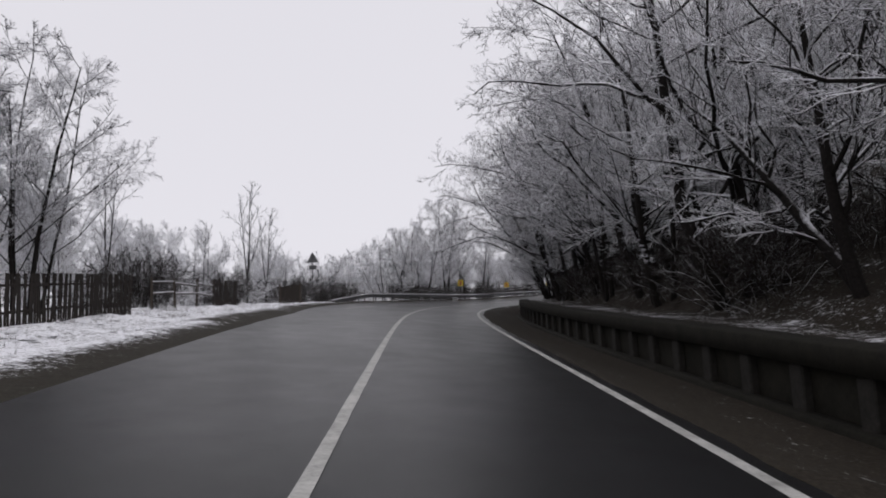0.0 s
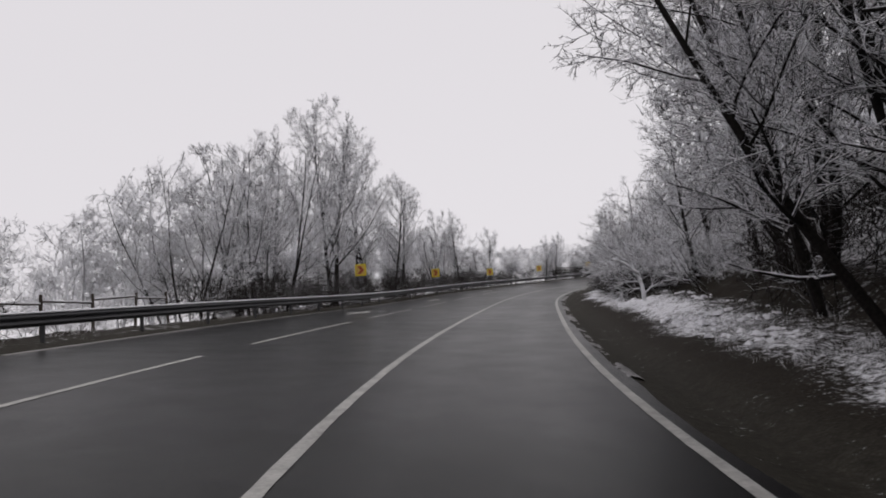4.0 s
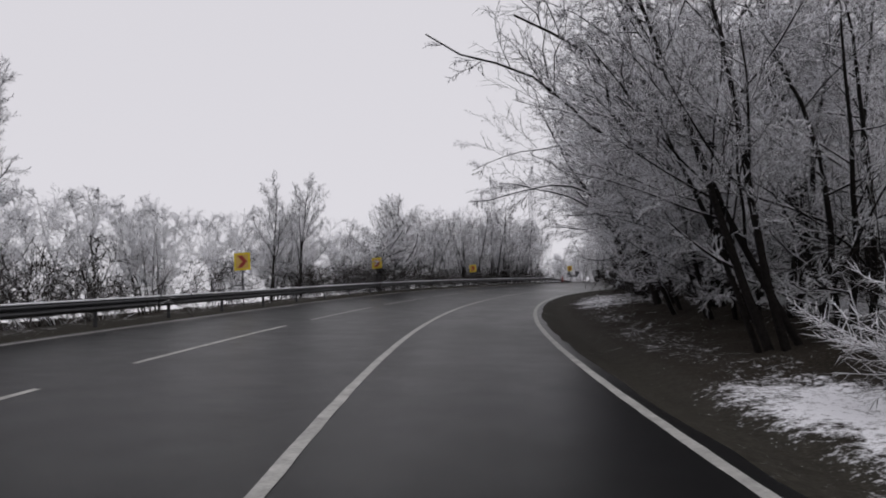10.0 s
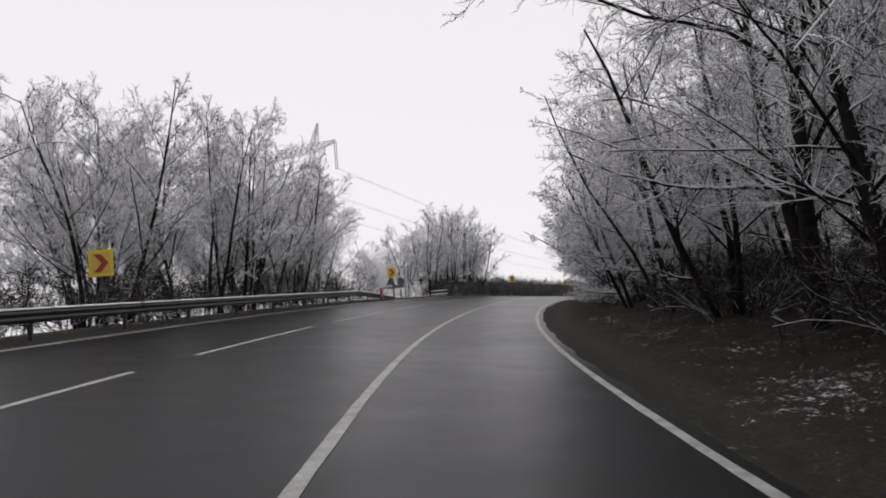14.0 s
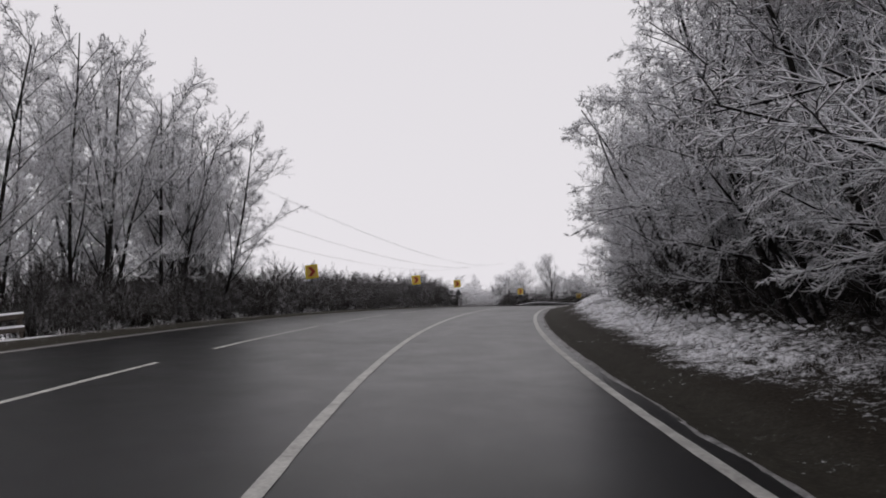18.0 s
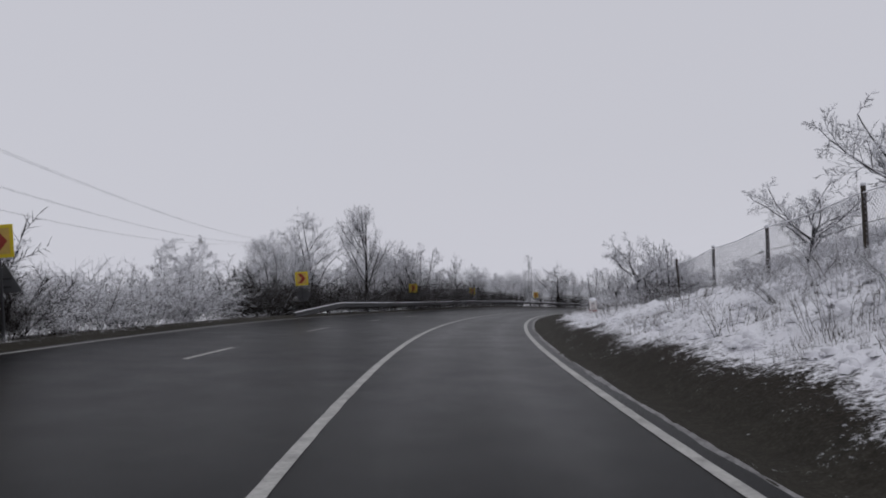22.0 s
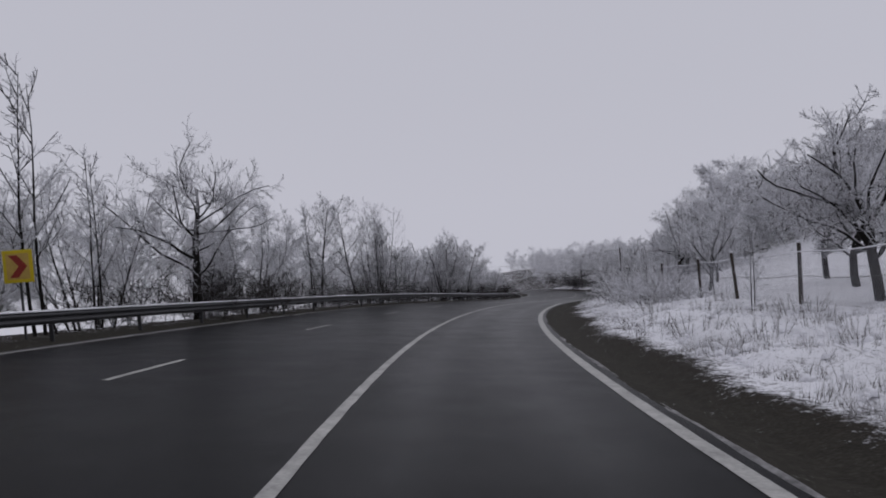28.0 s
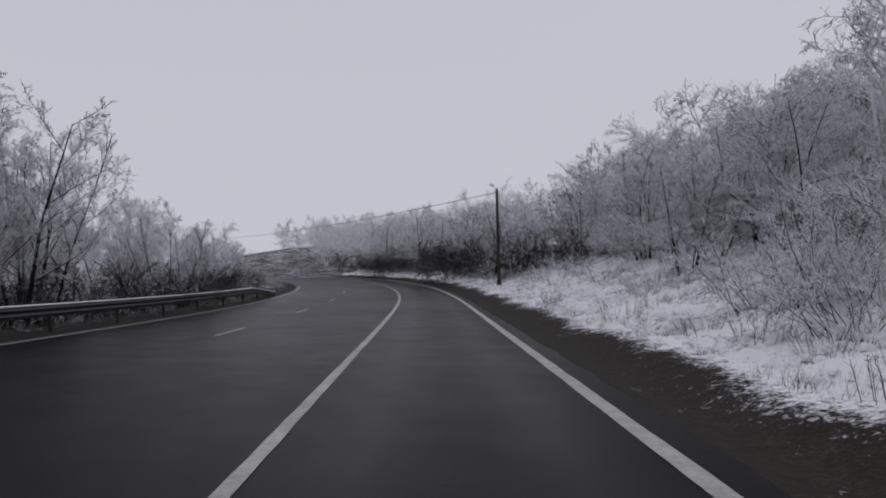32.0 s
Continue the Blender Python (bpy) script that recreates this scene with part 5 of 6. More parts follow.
ob = sign_back("triangle", 53.3, -12.0, 3.5, 0.95, "triangular warning sign seen from behind")
bm = box(bmesh.new(), (0.55, 0.02, 0.3), (0, 0, 2.85), None, 0.006)
part("lower_plate", bm, M_SIGNBACK, ob)
sign_back("triangle", 229.4, -10.62, 1.35, 0.8, "triangular sign seen from behind under a chevron", False)
sign_back("round", 236.1, -12.0, 1.57, 0.75, "round sign seen from behind on a post")
sign_back("board", 233.0, -11.6, 1.05, 1.9, "long dark direction board seen from behind")
sign_back("triangle", 302.5, -10.62, 1.45, 0.8, "triangular sign seen from behind under a chevron", False)
sign_back("round", 325.3, -10.62, 1.2, 0.75, "round sign seen from behind under a chevron", False)

# ------------------------------------------------------------------ the low concrete wall above the first bend


def low_wall():
    o0, s0, s1 = 4.2, -40.0, 47.0
    base = new("retaining_wall", None)
    tagged(base, "low dark mossy concrete wall with a thick coping", "wall", kind="structure")
    n = 26
    ss = np.linspace(s0, s1, 93)

    def band(name, oa, ob_, za, zb, mat, label=""):
        rows_ = [np.stack(on_road(ss, np.full(93, o), z), -1) for o, z in ((oa, za), (oa, zb - 0.03), (oa + 0.03, zb), (ob_ - 0.03, zb), (ob_, zb - 0.03), (ob_, za))]
        v = np.stack(rows_, 1)
        k = np.arange(v.shape[0] * 6).reshape(-1, 6)
        q = np.stack([k[:-1], np.roll(k, -1, 1)[:-1], np.roll(k, -1, 1)[1:], k[1:]], -1).reshape(-1, 4)
        ends = np.array([[0, 1, 2, 3], [0, 3, 4, 5]])
        q = np.concatenate([q, ends[:, ::-1], ends + (v.shape[0] - 1) * 6])
        me = mesh_np(name, v.reshape(-1, 3), q, mat)
        ob = new(name, me)
        ob.parent = base
        return tagged(ob, label)
    band("wall_face", o0 + 0.18, o0 + 0.5, -0.9, 0.47, M_CONCRETE)
    band("coping", o0, o0 + 0.62, 0.48, 0.80, M_CONCRETE, "thick mossy concrete coping")
    band("footing", o0 - 0.15, o0 + 0.175, -0.9, -0.14, M_CONCRETE)
    for i in range(57):
        s = s0 + 0.8 + i * 1.53
        x, y, z = [float(a) for a in on_road(s, o0 + 0.12)]
        bm = box(bmesh.new(), (0.14, 0.34, 0.66), (0, 0, 0.14), None, 0.02)
        ob = part("pilaster", bm, M_PILASTER, base)
        ob.matrix_basis = pose(x, y, z, 0, 0, math.degrees(float(road(s)[3])))


M_PILASTER = plain("worn_concrete", (0.022, 0.0205, 0.018), 0.85, 0, 0.5, 3, 0.4)
low_wall()

# ------------------------------------------------------------------ arrows on the third lane
for s in (79.5, 98.3, 117.8):
    bm = bmesh.new()
    pts = [(-0.12, 0.0), (0.12, 0.0), (0.12, 1.6), (0.55, 1.45), (0.15, 3.4), (-0.6, 1.9), (-0.12, 1.75)]
    x, y, z, p = [float(a) for a in road(s)[:4]]
    vs = []
    for a, b in pts:
        vs.append(bm.verts.new([float(c) for c in on_road(s - 1.7 + b, -7.4 + a, 0.006)]))
    bm.faces.new(vs)
    bm.faces.ensure_lookup_table()
    ob = part("lane_arrow", bm, M_PAINT)
    tagged(ob, "worn white arrow painted on the asphalt", "road marking", kind="structure")

# ------------------------------------------------------------------ slush along the gutter


def slush():
    vs, qs, n = [], [], 0
    # the grey ridge that the wheels have thrown against the gutter, broken into lumps
    for s0, s1, centre, bare, half, tall in ((58, 124, 2.16, 0.5, 0.15, 0.1), (222, 345, 2.1, 0.16, 0.085, 0.05), (345, 400, 2.1, 0.3, 0.07, 0.04)):
        s = np.arange(s0, s1, 0.09)
        f = np.linspace(-1, 1, 7)
        lump = np.array([[0.5 + 0.5 * noise.noise((a * 0.25, 3, 1)) + 0.3 * noise.noise((a * 1.3, 9 + b, 4)) + 0.3 * noise.noise((a * 4.3, 5 + 2.2 * b, 2)) for b in f] for a in s])
        lump = np.clip(lump - bare, 0, None) * (1 - f ** 2)[None] * 1.5
        c = centre + 0.05 * np.array([noise.noise((a * 0.5, 1, 6)) for a in s])
        oo = c[:, None] + f[None] * half
        x, y, z, p, b = road(s[:, None] + 0 * oo)
        x, y, z = x + oo * np.cos(p), y + oo * np.sin(p), z + land(s[:, None], oo) - 0.012 + tall * lump
        i = np.arange(lump.size).reshape(lump.shape)
        q = np.stack([i[:-1, :-1], i[:-1, 1:], i[1:, 1:], i[1:, :-1]], -1)[lump[:-1, :-1] + lump[1:, 1:] + lump[:-1, 1:] + lump[1:, :-1] > 0.02]
        vs.append(np.stack([x, y, z], -1).reshape(-1, 3))
        qs.append(np.concatenate([q[:, :3], q[:, [0, 2, 3]]]) + n)
        n += lump.size
    me = mesh_np("slush", np.concatenate(vs), np.concatenate(qs), M_SLUSH, True)
    tagged(new("slush", me), "broken line of dirty snow along the gutter", "snow", kind="stuff")


slush()

# ------------------------------------------------------------------ kilometre stone


def marker_post(s, o):
    """A stubby red post with a rounded top and a dark foot, in front of the guardrail's end."""
    base = new("marker_post", None)
    tagged(base, "stubby faded red marker post before the guardrail end", "marker post")
    bm = bmesh.new()
    bmesh.ops.create_cone(bm, cap_ends=True, segments=16, radius1=0.12, radius2=0.11, depth=0.84, matrix=Matrix.Translation((0, 0, 0.42)))
    bmesh.ops.create_uvsphere(bm, u_segments=16, v_segments=8, radius=0.11, matrix=Matrix.Translation((0, 0, 0.84)))
    part("post", bm, M_PINK, base)
    bm = box(bmesh.new(), (0.36, 0.3, 0.14), (0, 0, 0.05), None, 0.03)
    part("foot", bm, M_SIGNBACK, base, "dark grey foot")
    bm = bmesh.new()
    bmesh.ops.create_uvsphere(bm, u_segments=14, v_segments=7, radius=1, matrix=Matrix.Translation((0, 0, 0.95)) @ Matrix.Diagonal((0.09, 0.09, 0.04, 1)))
    part("snow_cap", bm, M_SNOW, base)
    x, y, z, p = ground_at(s, o)
    base.matrix_basis = pose(x, y, z, 0, 0, p)


marker_post(224.3, -9.8)


def kilometre_stone(s, o):
    base = new("kilometre_stone", None)
    tagged(base, "white and red kilometre stone capped with snow", "milestone")
    bm = box(bmesh.new(), (0.56, 0.40, 0.30), (0, 0, 0.08), None, 0.02)
    part("plinth", bm, M_PINK, base, "faded red plinth")
    def arch(depth, grow):
        bm = bmesh.new()
        out = [(-0.23 - grow, 0.2), (0.23 + grow, 0.2)] + [((0.23 + grow) * math.cos(a), 0.74 + (0.17 + grow) * math.sin(a)) for a in np.linspace(0, math.pi, 13)]
        f, g = [[bm.verts.new((x, y, z)) for x, z in out] for y in (-depth, depth)]
        bm.faces.new(f)
        bm.faces.new(g[::-1])
        for k in range(len(out)):
            bm.faces.new((f[k - 1], g[k - 1], g[k], f[k]))
        bmesh.ops.recalc_face_normals(bm, faces=bm.faces)
        return bm
    shaft = part("shaft", arch(0.15, 0.0), M_WHITE, base, "white painted shaft")
    part("rim", arch(0.135, 0.012), M_PINK, base, "faded red sides")
    bm = bmesh.new()
    bmesh.ops.create_uvsphere(bm, u_segments=24, v_segments=12, radius=1, matrix=Matrix.Translation((0, 0, 0.86)) @ Matrix.Diagonal((0.265, 0.185, 0.15, 1)))
    part("snow_cap", bm, M_SNOW, base, "domed cap of snow")
    for z, w in ((0.68, 0.26), (0.60, 0.2), (0.33, 0.28)):
        bm = box(bmesh.new(), (w, 0.006, 0.045), (0, -0.152, z))
        part("lettering", bm, M_BLACK, shaft)
    cu = bpy.data.curves.new("distance", "FONT")
    cu.body, cu.size, cu.align_x, cu.align_y, cu.extrude = "20 km", 0.13, "CENTER", "CENTER", 0.003
    cu.materials.append(M_PINK)
    tx = new("distance", cu)
    tx.parent = shaft
    tx.matrix_basis = pose(0, -0.155, 0.48, 90, 0, 0)
    x, y, z, p = ground_at(s, o)
    base.matrix_basis = pose(x, y, z + 0.02, 0, 0, p - 4) @ Matrix.Diagonal((0.80, 0.80, 0.87, 1))


kilometre_stone(327.5, 5.4)

# ------------------------------------------------------------------ fences


def wire_fence(s0, s1, o, step=5.2):
    base = new("wire_fence", None)
    tagged(base, "chain-link fence on weathered posts, snow on its top wire", "fence")
    n = int((s1 - s0) / step)
    rng = random.Random(3)
    for i in range(n + 1):
        s = s0 + i * step
        x, y, z, p = ground_at(s, o)
        bm = bmesh.new()
        h = 1.55 + rng.uniform(-0.08, 0.12)
        tip = (rng.uniform(-0.12, 0.12), rng.uniform(-0.05, 0.34), h)
        rod(bm, (0, 0, -0.4), tip, 0.06, 0.05, 7)
        ob = part("post", bm, M_POST, base)
        ob.matrix_basis = pose(x, y, z, 0, 0, p)
        bm = bmesh.new()
        bmesh.ops.create_uvsphere(bm, u_segments=8, v_segments=5, radius=0.065, matrix=Matrix.Translation(tip) @ Matrix.Diagonal((1, 1, 0.7, 1)))
        part("snow_cap", bm, M_SNOW, ob)
    ss = np.arange(s0, s0 + n * step + 0.1, 0.65)
    sag = 0.06 * np.sin((ss - s0) / step * np.pi) ** 2
    g = np.array([ground_at(float(s), o)[:3] for s in ss])
    for h, r, nm, mat in ((1.42, 0.017, "top_wire", M_SNOW), (0.8, 0.008, "middle_wire", M_WIRE)):
        pts = g + np.stack([0 * ss, 0 * ss, h - sag], -1)
        v, q = tubes(pts[None], np.full((1, len(pts)), r), 4)
        ob = new(nm, mesh_np(nm, v, q, mat, True))
        ob.parent = base
    # the mesh: slanting wires both ways
    lo = np.arange(s0, s0 + n * step - 1.3, 0.11)
    both = []
    for d in (1.3, -1.3):
        a = np.array([ground_at(float(s), o)[:3] for s in (lo if d > 0 else lo + 1.3)]) + np.array([0, 0, 0.08])
        b = np.array([ground_at(float(s), o)[:3] for s in (lo + 1.3 if d > 0 else lo)]) + np.array([0, 0, 1.38])
        both.append(np.stack([a, b], 1))
    pts = np.concatenate(both)
    v, q = tubes(pts, np.full(pts.shape[:2], 0.004), 3)
    ob = new("wire_mesh", mesh_np("wire_mesh", v, q, M_MESH))
    ob.parent = base
    tagged(ob, "sagging galvanised wire mesh", kind="stuff")


M_MESH = plain("frosted_wire", (0.35, 0.35, 0.37), 0.6, 0.2, 0.2, 5)
wire_fence(296, 425, 8.2)


def picket_fence(s0, s1, o, label):
    base = new("picket_fence", None)
    tagged(base, label, "fence")
    rng = random.Random(8)
    i = 0
    s = s0
    while s < s1:
        x, y, z, p = ground_at(s, o)
        bm = box(bmesh.new(), (0.025, 0.085, 1.35), (0, 0, 0.62), None, 0.006)
        ob = part("picket", bm, M_BOARD, base)
        ob.matrix_basis = pose(x, y, z, rng.uniform(-3, 3), rng.uniform(-4, 4), p)
        s += 0.13
    for h in (0.35, 1.0):
        ss = np.linspace(s0, s1, 12)
        pts = np.array([ground_at(float(a), o - 0.04)[:3] for a in ss]) + np.array([0, 0, h])
        v, q = tubes(pts[None], np.full((1, 12), 0.035), 4)
        ob = new("crossbar", mesh_np("crossbar", v, q, M_BOARD))
        ob.parent = base


picket_fence(10, 24.5, -10.6, "dark weathered wooden picket fence beside the verge")
picket_fence(34, 37.5, -10.9, "short dark wooden picket gate beside the verge")



def board_gate(s, o0, o1):
    """A dark gate of upright boards set across the verge, with a slanting top edge."""
    base = new("board_gate", None)
    tagged(base, "dark weathered board gate standing across the verge", "gate")
    x0, y0, z0, p = ground_at(s, (o0 + o1) / 2)
    base.matrix_basis = pose(x0, y0, z0, 0, 0, p)
    n, w = 9, (o1 - o0) / 9
    rng = random.Random(12)
    for i in range(n):
        h = 1.12 + 0.022 * i + rng.uniform(-0.03, 0.03)
        bm = box(bmesh.new(), (w * 0.93, 0.028, h), (-(o1 - o0) / 2 + (i + 0.5) * w, rng.uniform(-0.006, 0.006), h / 2 - 0.02), pose(0, 0, 0, 0, rng.uniform(-1.5, 1.5), 0), 0.005)
        part("board", bm, M_BOARD, base)
    for z in (0.3, 0.95):
        bm = box(bmesh.new(), (o1 - o0, 0.035, 0.08), (0, 0.033, z), None, 0.005)
        part("crossbar", bm, M_BOARD, base)
    for x in (-(o1 - o0) / 2 - 0.06, (o1 - o0) / 2 + 0.06):
        bm = box(bmesh.new(), (0.1, 0.1, 1.6), (x, 0.02, 0.5), None, 0.01)
        part("gate_post", bm, M_POST, base)


board_gate(44.4, -10.75, -9.55)

# leaning wooden posts and rails of old field fences
for k, (s0, o, n, ds, do) in enumerate(((54, -12.4, 9, 2.2, 0), (112.2, 7.4, 2, 0.3, 1.9), (27, -10.9, 4, 2.4, 0))):
    base = new("post_and_rail_fence", None)
    tagged(base, "old weathered post and rail fence in the snow", "fence")
    rng = random.Random(40 + k)
    prev = None
    for i in range(n):
        x, y, z, p = ground_at(s0 + i * ds, o + i * do)
        bm = bmesh.new()
        top = Vector((x + rng.uniform(-0.1, 0.1), y + rng.uniform(-0.1, 0.1), z + 1.25))
        rod(bm, (x, y, z - 0.4), top, 0.055, 0.045, 7)
        part("post", bm, M_POST, base)
        if prev is not None:
            for f in (0.22, 0.5, 0.85) if do else (0.5, 0.85):
                drop = Vector((0, 0, 1.25 * (1 - f)))
                tilt = Vector((0, 0, rng.uniform(-0.12, 0.12)))
                bm = bmesh.new()
                rod(bm, prev - drop, top - drop + tilt, 0.028, 0.024, 6)
                part("crossbar", bm, M_POST, base)
                bm = bmesh.new()
                up = Vector((0, 0, 0.03))
                rod(bm, prev - drop + up, top - drop + tilt + up, 0.022, 0.02, 5)
                part("snow_ridge", bm, M_SNOW, base)
        prev = top

# ------------------------------------------------------------------ pylon and power lines


def lattice(name, a, b, w0, w1, bays, parent, r=0.05):
    """A square lattice girder from a to b."""
    a, b = Vector(a), Vector(b)
    d = (b - a).normalized()
    u = d.orthogonal().normalized()
    if abs(d.z) > 0.9:
        u = Vector((1, 0, 0))
    v = d.cross(u).normalized()
    rings = []
    for i in range(bays + 1):
        f = i / bays
        c, w = a.lerp(b, f), (w0 + (w1 - w0) * f) / 2
        rings.append([c + u * x * w + v * y * w for x, y in ((-1, -1), (1, -1), (1, 1), (-1, 1))])
    segs = []
    for i in range(bays):
        for k in range(4):
            segs += [(rings[i][k], rings[i + 1][k]), (rings[i][k], rings[i + 1][(k + 1) % 4]), (rings[i][k], rings[i][(k + 1) % 4])]
    pts = np.array([[list(p), list(q)] for p, q in segs])
    vv, q = tubes(pts, np.full(pts.shape[:2], r), 3)
    ob = new(name, mesh_np(name, vv, q, M_FAINT))
    ob.parent = parent
    return ob


# Pylon steel, its grey lightened so that it fades as if in fog.
M_FAINT = plain("haze_paled_steel", (0.55, 0.55, 0.57), 0.7, 0.1, 0.15, 2)


def pylon(x, y, z, yaw, h):
    base = new("power_pylon", None)
    tagged(base, "grey lattice power pylon, paled for haze, behind the trees", "pylon")
    base.matrix_basis = pose(x, y, z, 0, 0, math.degrees(yaw))
    for sx in (-5.5, 5.5):
        lattice("leg", (sx, 0, 0), (sx, 0, h), 1.1, 1.0, 16, base)
        lattice("peak", (sx, 0, h + 1), (sx + (0.9 if sx > 0 else -0.9), 0, h + 4.2), 1.0, 0.15, 4, base)
    lattice("crossarm", (-5.5, 0, h + 0.5), (5.5, 0, h + 0.5), 1.1, 1.1, 11, base)
    for sx in (-1, 1):
        lattice("arm_end", (sx * 5.5, 0, h + 0.5), (sx * 9.5, 0, h + 0.9), 1.1, 0.3, 4, base)
        bm = bmesh.new()
        for dx in (-0.18, 0.18):
            rod(bm, (sx * 9.4 + dx, 0, h + 0.7), (sx * 9.4 + dx, 0, h - 3.4), 0.09, 0.09, 6)
        part("insulator", bm, M_FAINT, base)
    bm = bmesh.new()
    for dx in (-1.8, 1.8):
        rod(bm, (dx, 0, h), (0, 0, h - 3.2), 0.09, 0.09, 6)
    part("insulator", bm, M_FAINT, base)
    return base


YAW_LINE = -1.29
PYLON = (124.0, 250.3, 10.0)
pylon(*PYLON, YAW_LINE, 28.5)
along, across = Vector((-math.sin(YAW_LINE), math.cos(YAW_LINE), 0)), Vector((math.cos(YAW_LINE), math.sin(YAW_LINE), 0))
for off in (-9.4, 0, 9.4):
    for twin in (-0.2, 0.2):
        a = Vector(PYLON) + across * (off + twin) + Vector((0, 0, 25.2))
        for far in (320,):
            f = np.linspace(0, 1, 40)
            pts = np.array([list(a + along * far * t + Vector((0, 0, -8 * t - 26 * t * (1 - t)))) for t in f])
            v, q = tubes(pts[None], np.full((1, 40), 0.015), 4)
            ob = new("power_line", mesh_np("power_line", v, q, M_WIRE, True))
            tagged(ob, "thin grey overhead power line hanging from the pylon", "power line", "power lines")


def utility_pole(s, o, h):
    """A slim weathered pole with an insulator and a foot of concrete."""
    base = new("utility_pole", None)
    tagged(base, "slim weathered wooden utility pole beside the snowy verge", "pole")
    x, y, z, p = ground_at(s, o)
    base.matrix_basis = pose(x, y, z, 0, 0, p + 25)
    part("shaft", rod(bmesh.new(), (0, 0, -0.5), (0.04, 0, h), 0.12, 0.085, 10), M_POST, base)
    part("foot", rod(bmesh.new(), (0, 0, -0.3), (0, 0, 0.35), 0.19, 0.15, 10), M_CONCRETE, base, "grey concrete foot")
    part("insulator", rod(bmesh.new(), (0.16, 0.0, h - 0.4), (0.16, 0.0, h - 0.24), 0.045, 0.03, 8), M_WHITE, base, "small white insulator")
    return Vector((x, y, z + h - 0.24))


pole_a, pole_b = utility_pole(486, 5.2, 6.6), utility_pole(548, -16, 6.6)
f = np.linspace(0, 1, 24)
pts = np.array([list(pole_a.lerp(pole_b, t) - Vector((0, 0, 2.2 * t * (1 - t)))) for t in f])
v, q = tubes(pts[None], np.full((1, 24), 0.02), 4)
tagged(new("overhead_cable", mesh_np("overhead_cable", v, q, M_WIRE, True)), "thin overhead cable slung between two wooden poles", "cable")


def low_barrier(s, o):
    """A short two-bar barrier at the field entrance, snow on both bars."""
    base = new("low_barrier", None)
    tagged(base, "short two-bar barrier with snow on its bars", "barrier")
    x, y, z, p = ground_at(s, o)
    base.matrix_basis = pose(x, y, z, 0, 0, p + 6)
    for dx in (-0.7, 0.7):
        part("post", box(bmesh.new(), (0.09, 0.09, 1.0), (dx, 0.05, 0.3), None, 0.01), M_POST, base)
    for h in (0.34, 0.68):
        bar = part("bar", box(bmesh.new(), (1.7, 0.05, 0.12), (0, -0.02, h), None, 0.01), M_POST, base)
        part("snow_ridge", box(bmesh.new(), (1.68, 0.07, 0.06), (0, -0.02, h + 0.085), None, 0.02), M_SNOW, bar)


low_barrier(247.5, -12.2)

# ------------------------------------------------------------------ lumps of snow on the banks


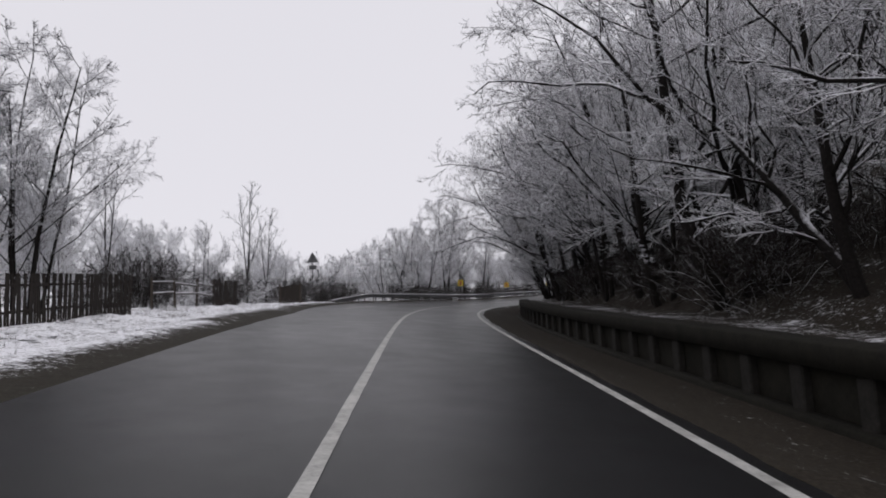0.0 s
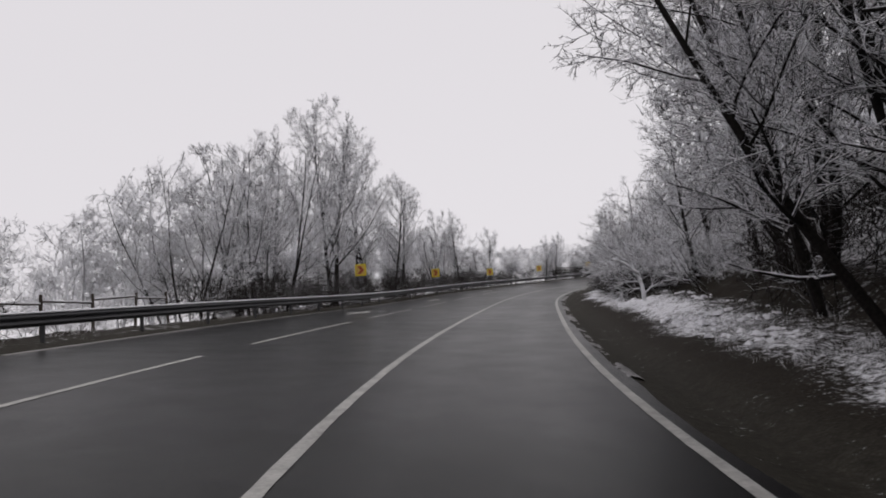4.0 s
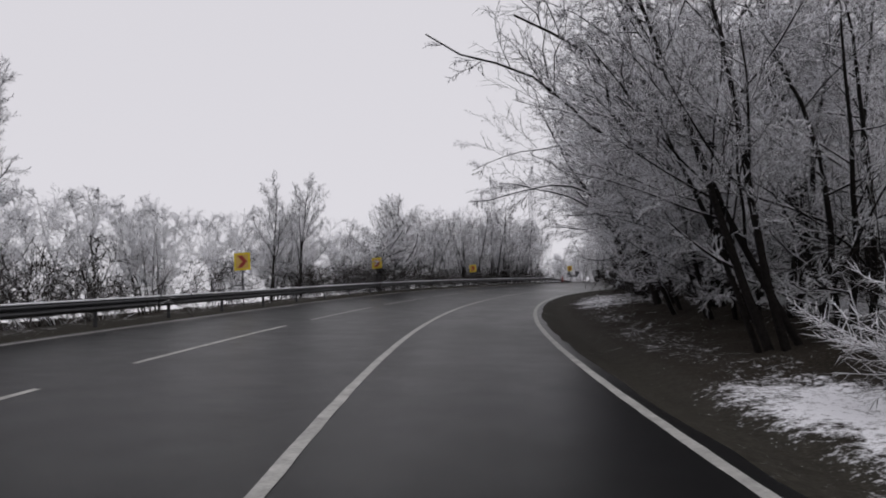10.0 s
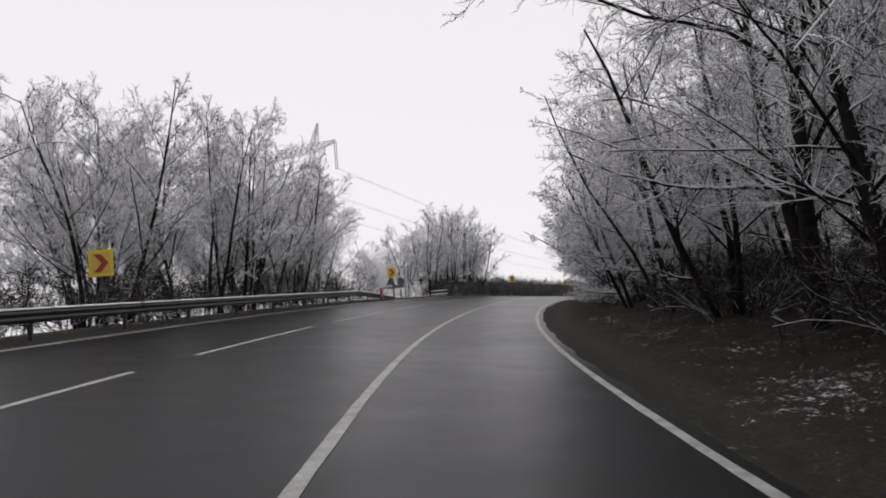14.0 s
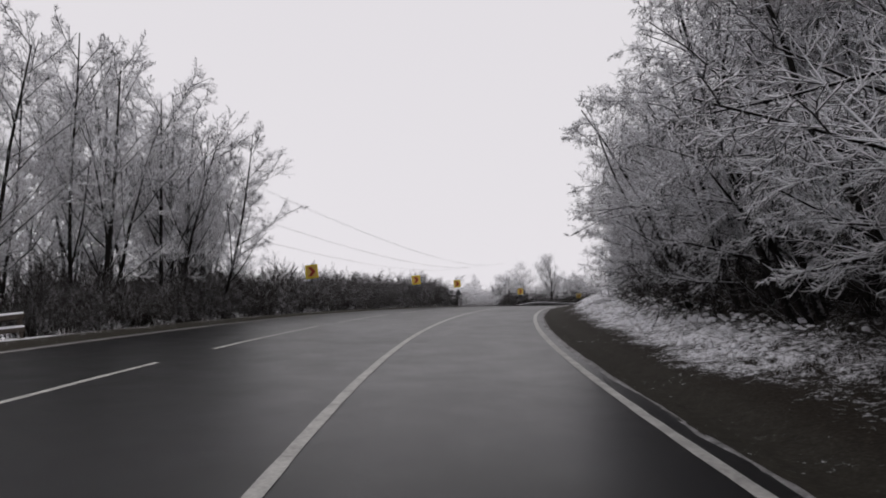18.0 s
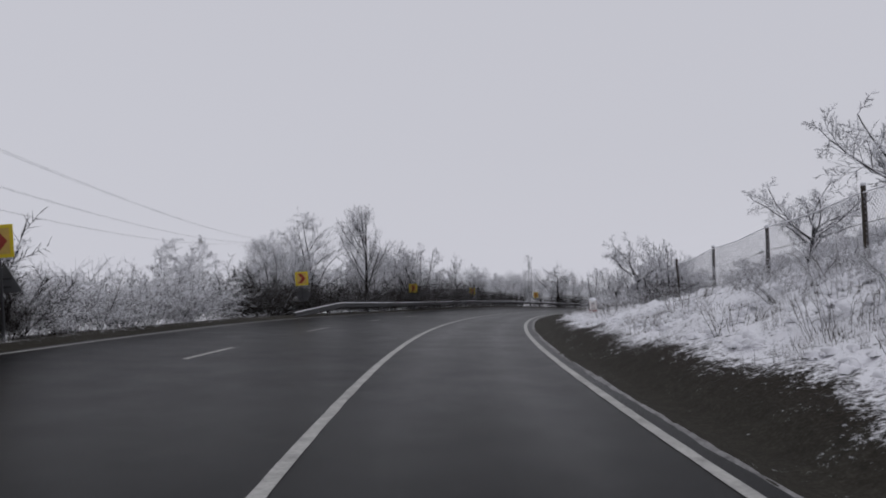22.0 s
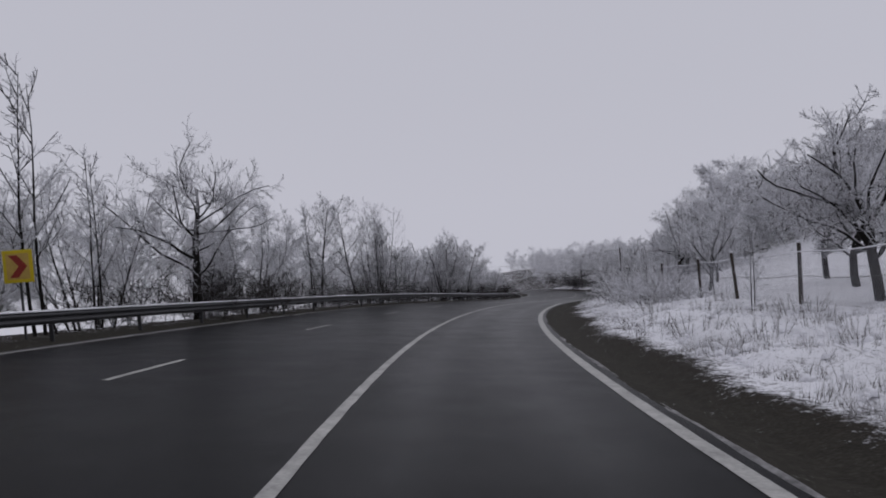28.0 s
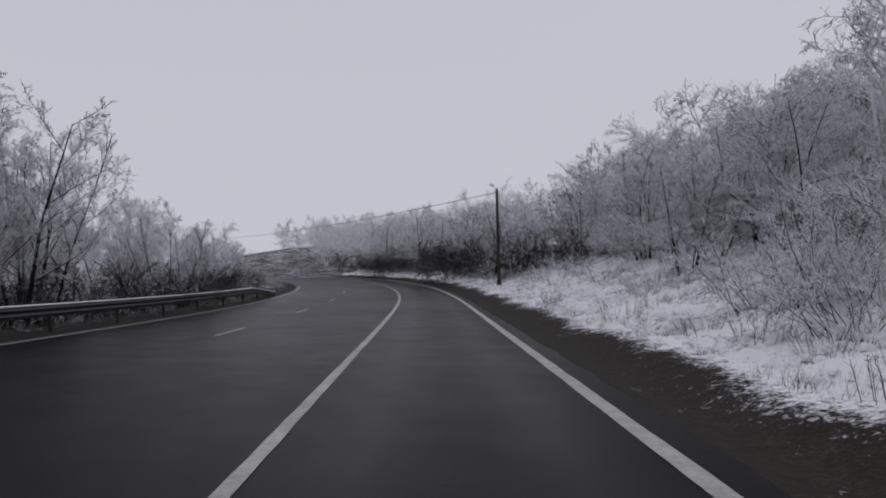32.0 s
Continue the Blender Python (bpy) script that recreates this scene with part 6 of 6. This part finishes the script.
def snow_clumps():
    rng = np.random.default_rng(33)
    rows_ = []
    for s0, s1, o0, o1, n in ((60, 79, 4.2, 6.6, 550), (98, 110, 4.2, 6.6, 380), (242, 284, 4.2, 7.0, 1500), (284, 330, 4.1, 9.0, 4200), (330, 425, 4.1, 8.4, 7500), (425, 488, 4.1, 10.0, 5500), (228, 247, -15, -11.4, 500), (-8, 50, -10.5, -7.4, 600)):
        s, o = rng.uniform(s0, s1, n), o0 + (o1 - o0) * rng.uniform(0, 1, n) ** 1.2
        thick = np.array([noise.noise((a * 0.7, b * 0.9, 17)) for a, b in zip(s, o)])
        keep = (thick > -0.1) & ((o > 0) | (o < left_edge(s) - 0.9))
        rows_.append(np.stack([s, o], -1)[keep])
    s, o = np.concatenate(rows_).T
    n, k = len(s), 8
    r = 0.025 + 0.085 * rng.uniform(0, 1, n) ** 2
    x, y, z, p, b = road(s)
    c = np.stack([x + o * np.cos(p), y + o * np.sin(p), z + land(s, o) + 0.02], -1)
    a = np.arange(k) * 2 * np.pi / k
    rings = []
    for wide, up in ((1.0, -0.25), (0.82, 0.3), (0.4, 0.58)):
        rr = r[:, None] * wide * rng.uniform(0.55, 1.45, (n, k))
        rings.append(c[:, None] + np.stack([rr * np.cos(a), rr * np.sin(a), np.broadcast_to((r * up)[:, None], (n, k)) * rng.uniform(0.8, 1.2, (n, k))], -1))
    v = np.concatenate(rings + [(c + np.stack([0 * r, 0 * r, 0.66 * r], -1))[:, None]], 1)
    base, i = np.arange(n)[:, None] * (3 * k + 1), np.arange(k)
    j = (i + 1) % k
    tri = []
    for lo in (0, k):
        tri += [np.stack([base + lo + i, base + lo + j, base + lo + k + j], -1), np.stack([base + lo + i, base + lo + k + j, base + lo + k + i], -1)]
    tri.append(np.stack([base + 2 * k + i, base + 2 * k + j, np.broadcast_to(base + 3 * k, (n, k))], -1))
    q = np.concatenate([t.reshape(-1, 3) for t in tri])
    tagged(new("snow_clumps", mesh_np("snow_clumps", v.reshape(-1, 3), q, M_SNOW, False)), "soft lumps of fresh snow over grass on the banks", "snow", kind="stuff")


snow_clumps()

# ------------------------------------------------------------------ dead grass through the snow


def dead_grass():
    rng = np.random.default_rng(21)
    rows_ = []
    for s0, s1, o0, o1, n, tall in ((56, 118, 4.1, 6.5, 900, 0.15), (230, 284, 4.1, 7.0, 900, 0.15), (284, 330, 3.8, 8.5, 2200, 0.19), (330, 425, 3.8, 8.0, 4000, 0.2), (425, 490, 3.8, 9.0, 2800, 0.2),
                                    (-10, 52, -11.5, -7.5, 600, 0.18), (60, 225, -12.5, -10.6, 700, 0.2), (228, 322, -12.4, -10.4, 800, 0.2), (322, 480, -12.4, -10.6, 700, 0.2)):
        s = rng.uniform(s0, s1, n)
        o = o0 + (o1 - o0) * rng.uniform(0, 1, n) ** 1.3
        thick = np.array([noise.noise((a * 0.6, b * 0.9, 11)) for a, b in zip(s, o)])
        keep = (thick > 0.02) & (o < left_edge(s) - 0.6) if o0 < 0 else thick > 0.02
        rows_.append(np.stack([s, o, np.full(n, tall)], -1)[keep])
    c = np.concatenate(rows_)
    k = 9
    s, o = np.repeat(c[:, 0], k) + rng.normal(0, 0.09, len(c) * k), np.repeat(c[:, 1], k) + rng.normal(0, 0.09, len(c) * k)
    h = np.repeat(c[:, 2] * rng.uniform(0.4, 1.5, len(c)), k) * rng.uniform(0.5, 1.3, len(s))
    x, y, z, p, b = road(s)
    a = np.stack([x + o * np.cos(p), y + o * np.sin(p), z + land(s, o) - 0.05], -1)
    tip = a + np.stack([rng.normal(0, 0.4, len(s)) * h, rng.normal(0, 0.4, len(s)) * h, h + 0.08], -1)
    v, q = tubes3(np.stack([a, tip], 1), np.full((len(s), 2), 0.004), 3)
    tagged(new("dead_grass", mesh_np("dead_grass", v, q, M_GRASS, True)), "dead frosted grass sticking through the snow", "grass", kind="stuff")


dead_grass()
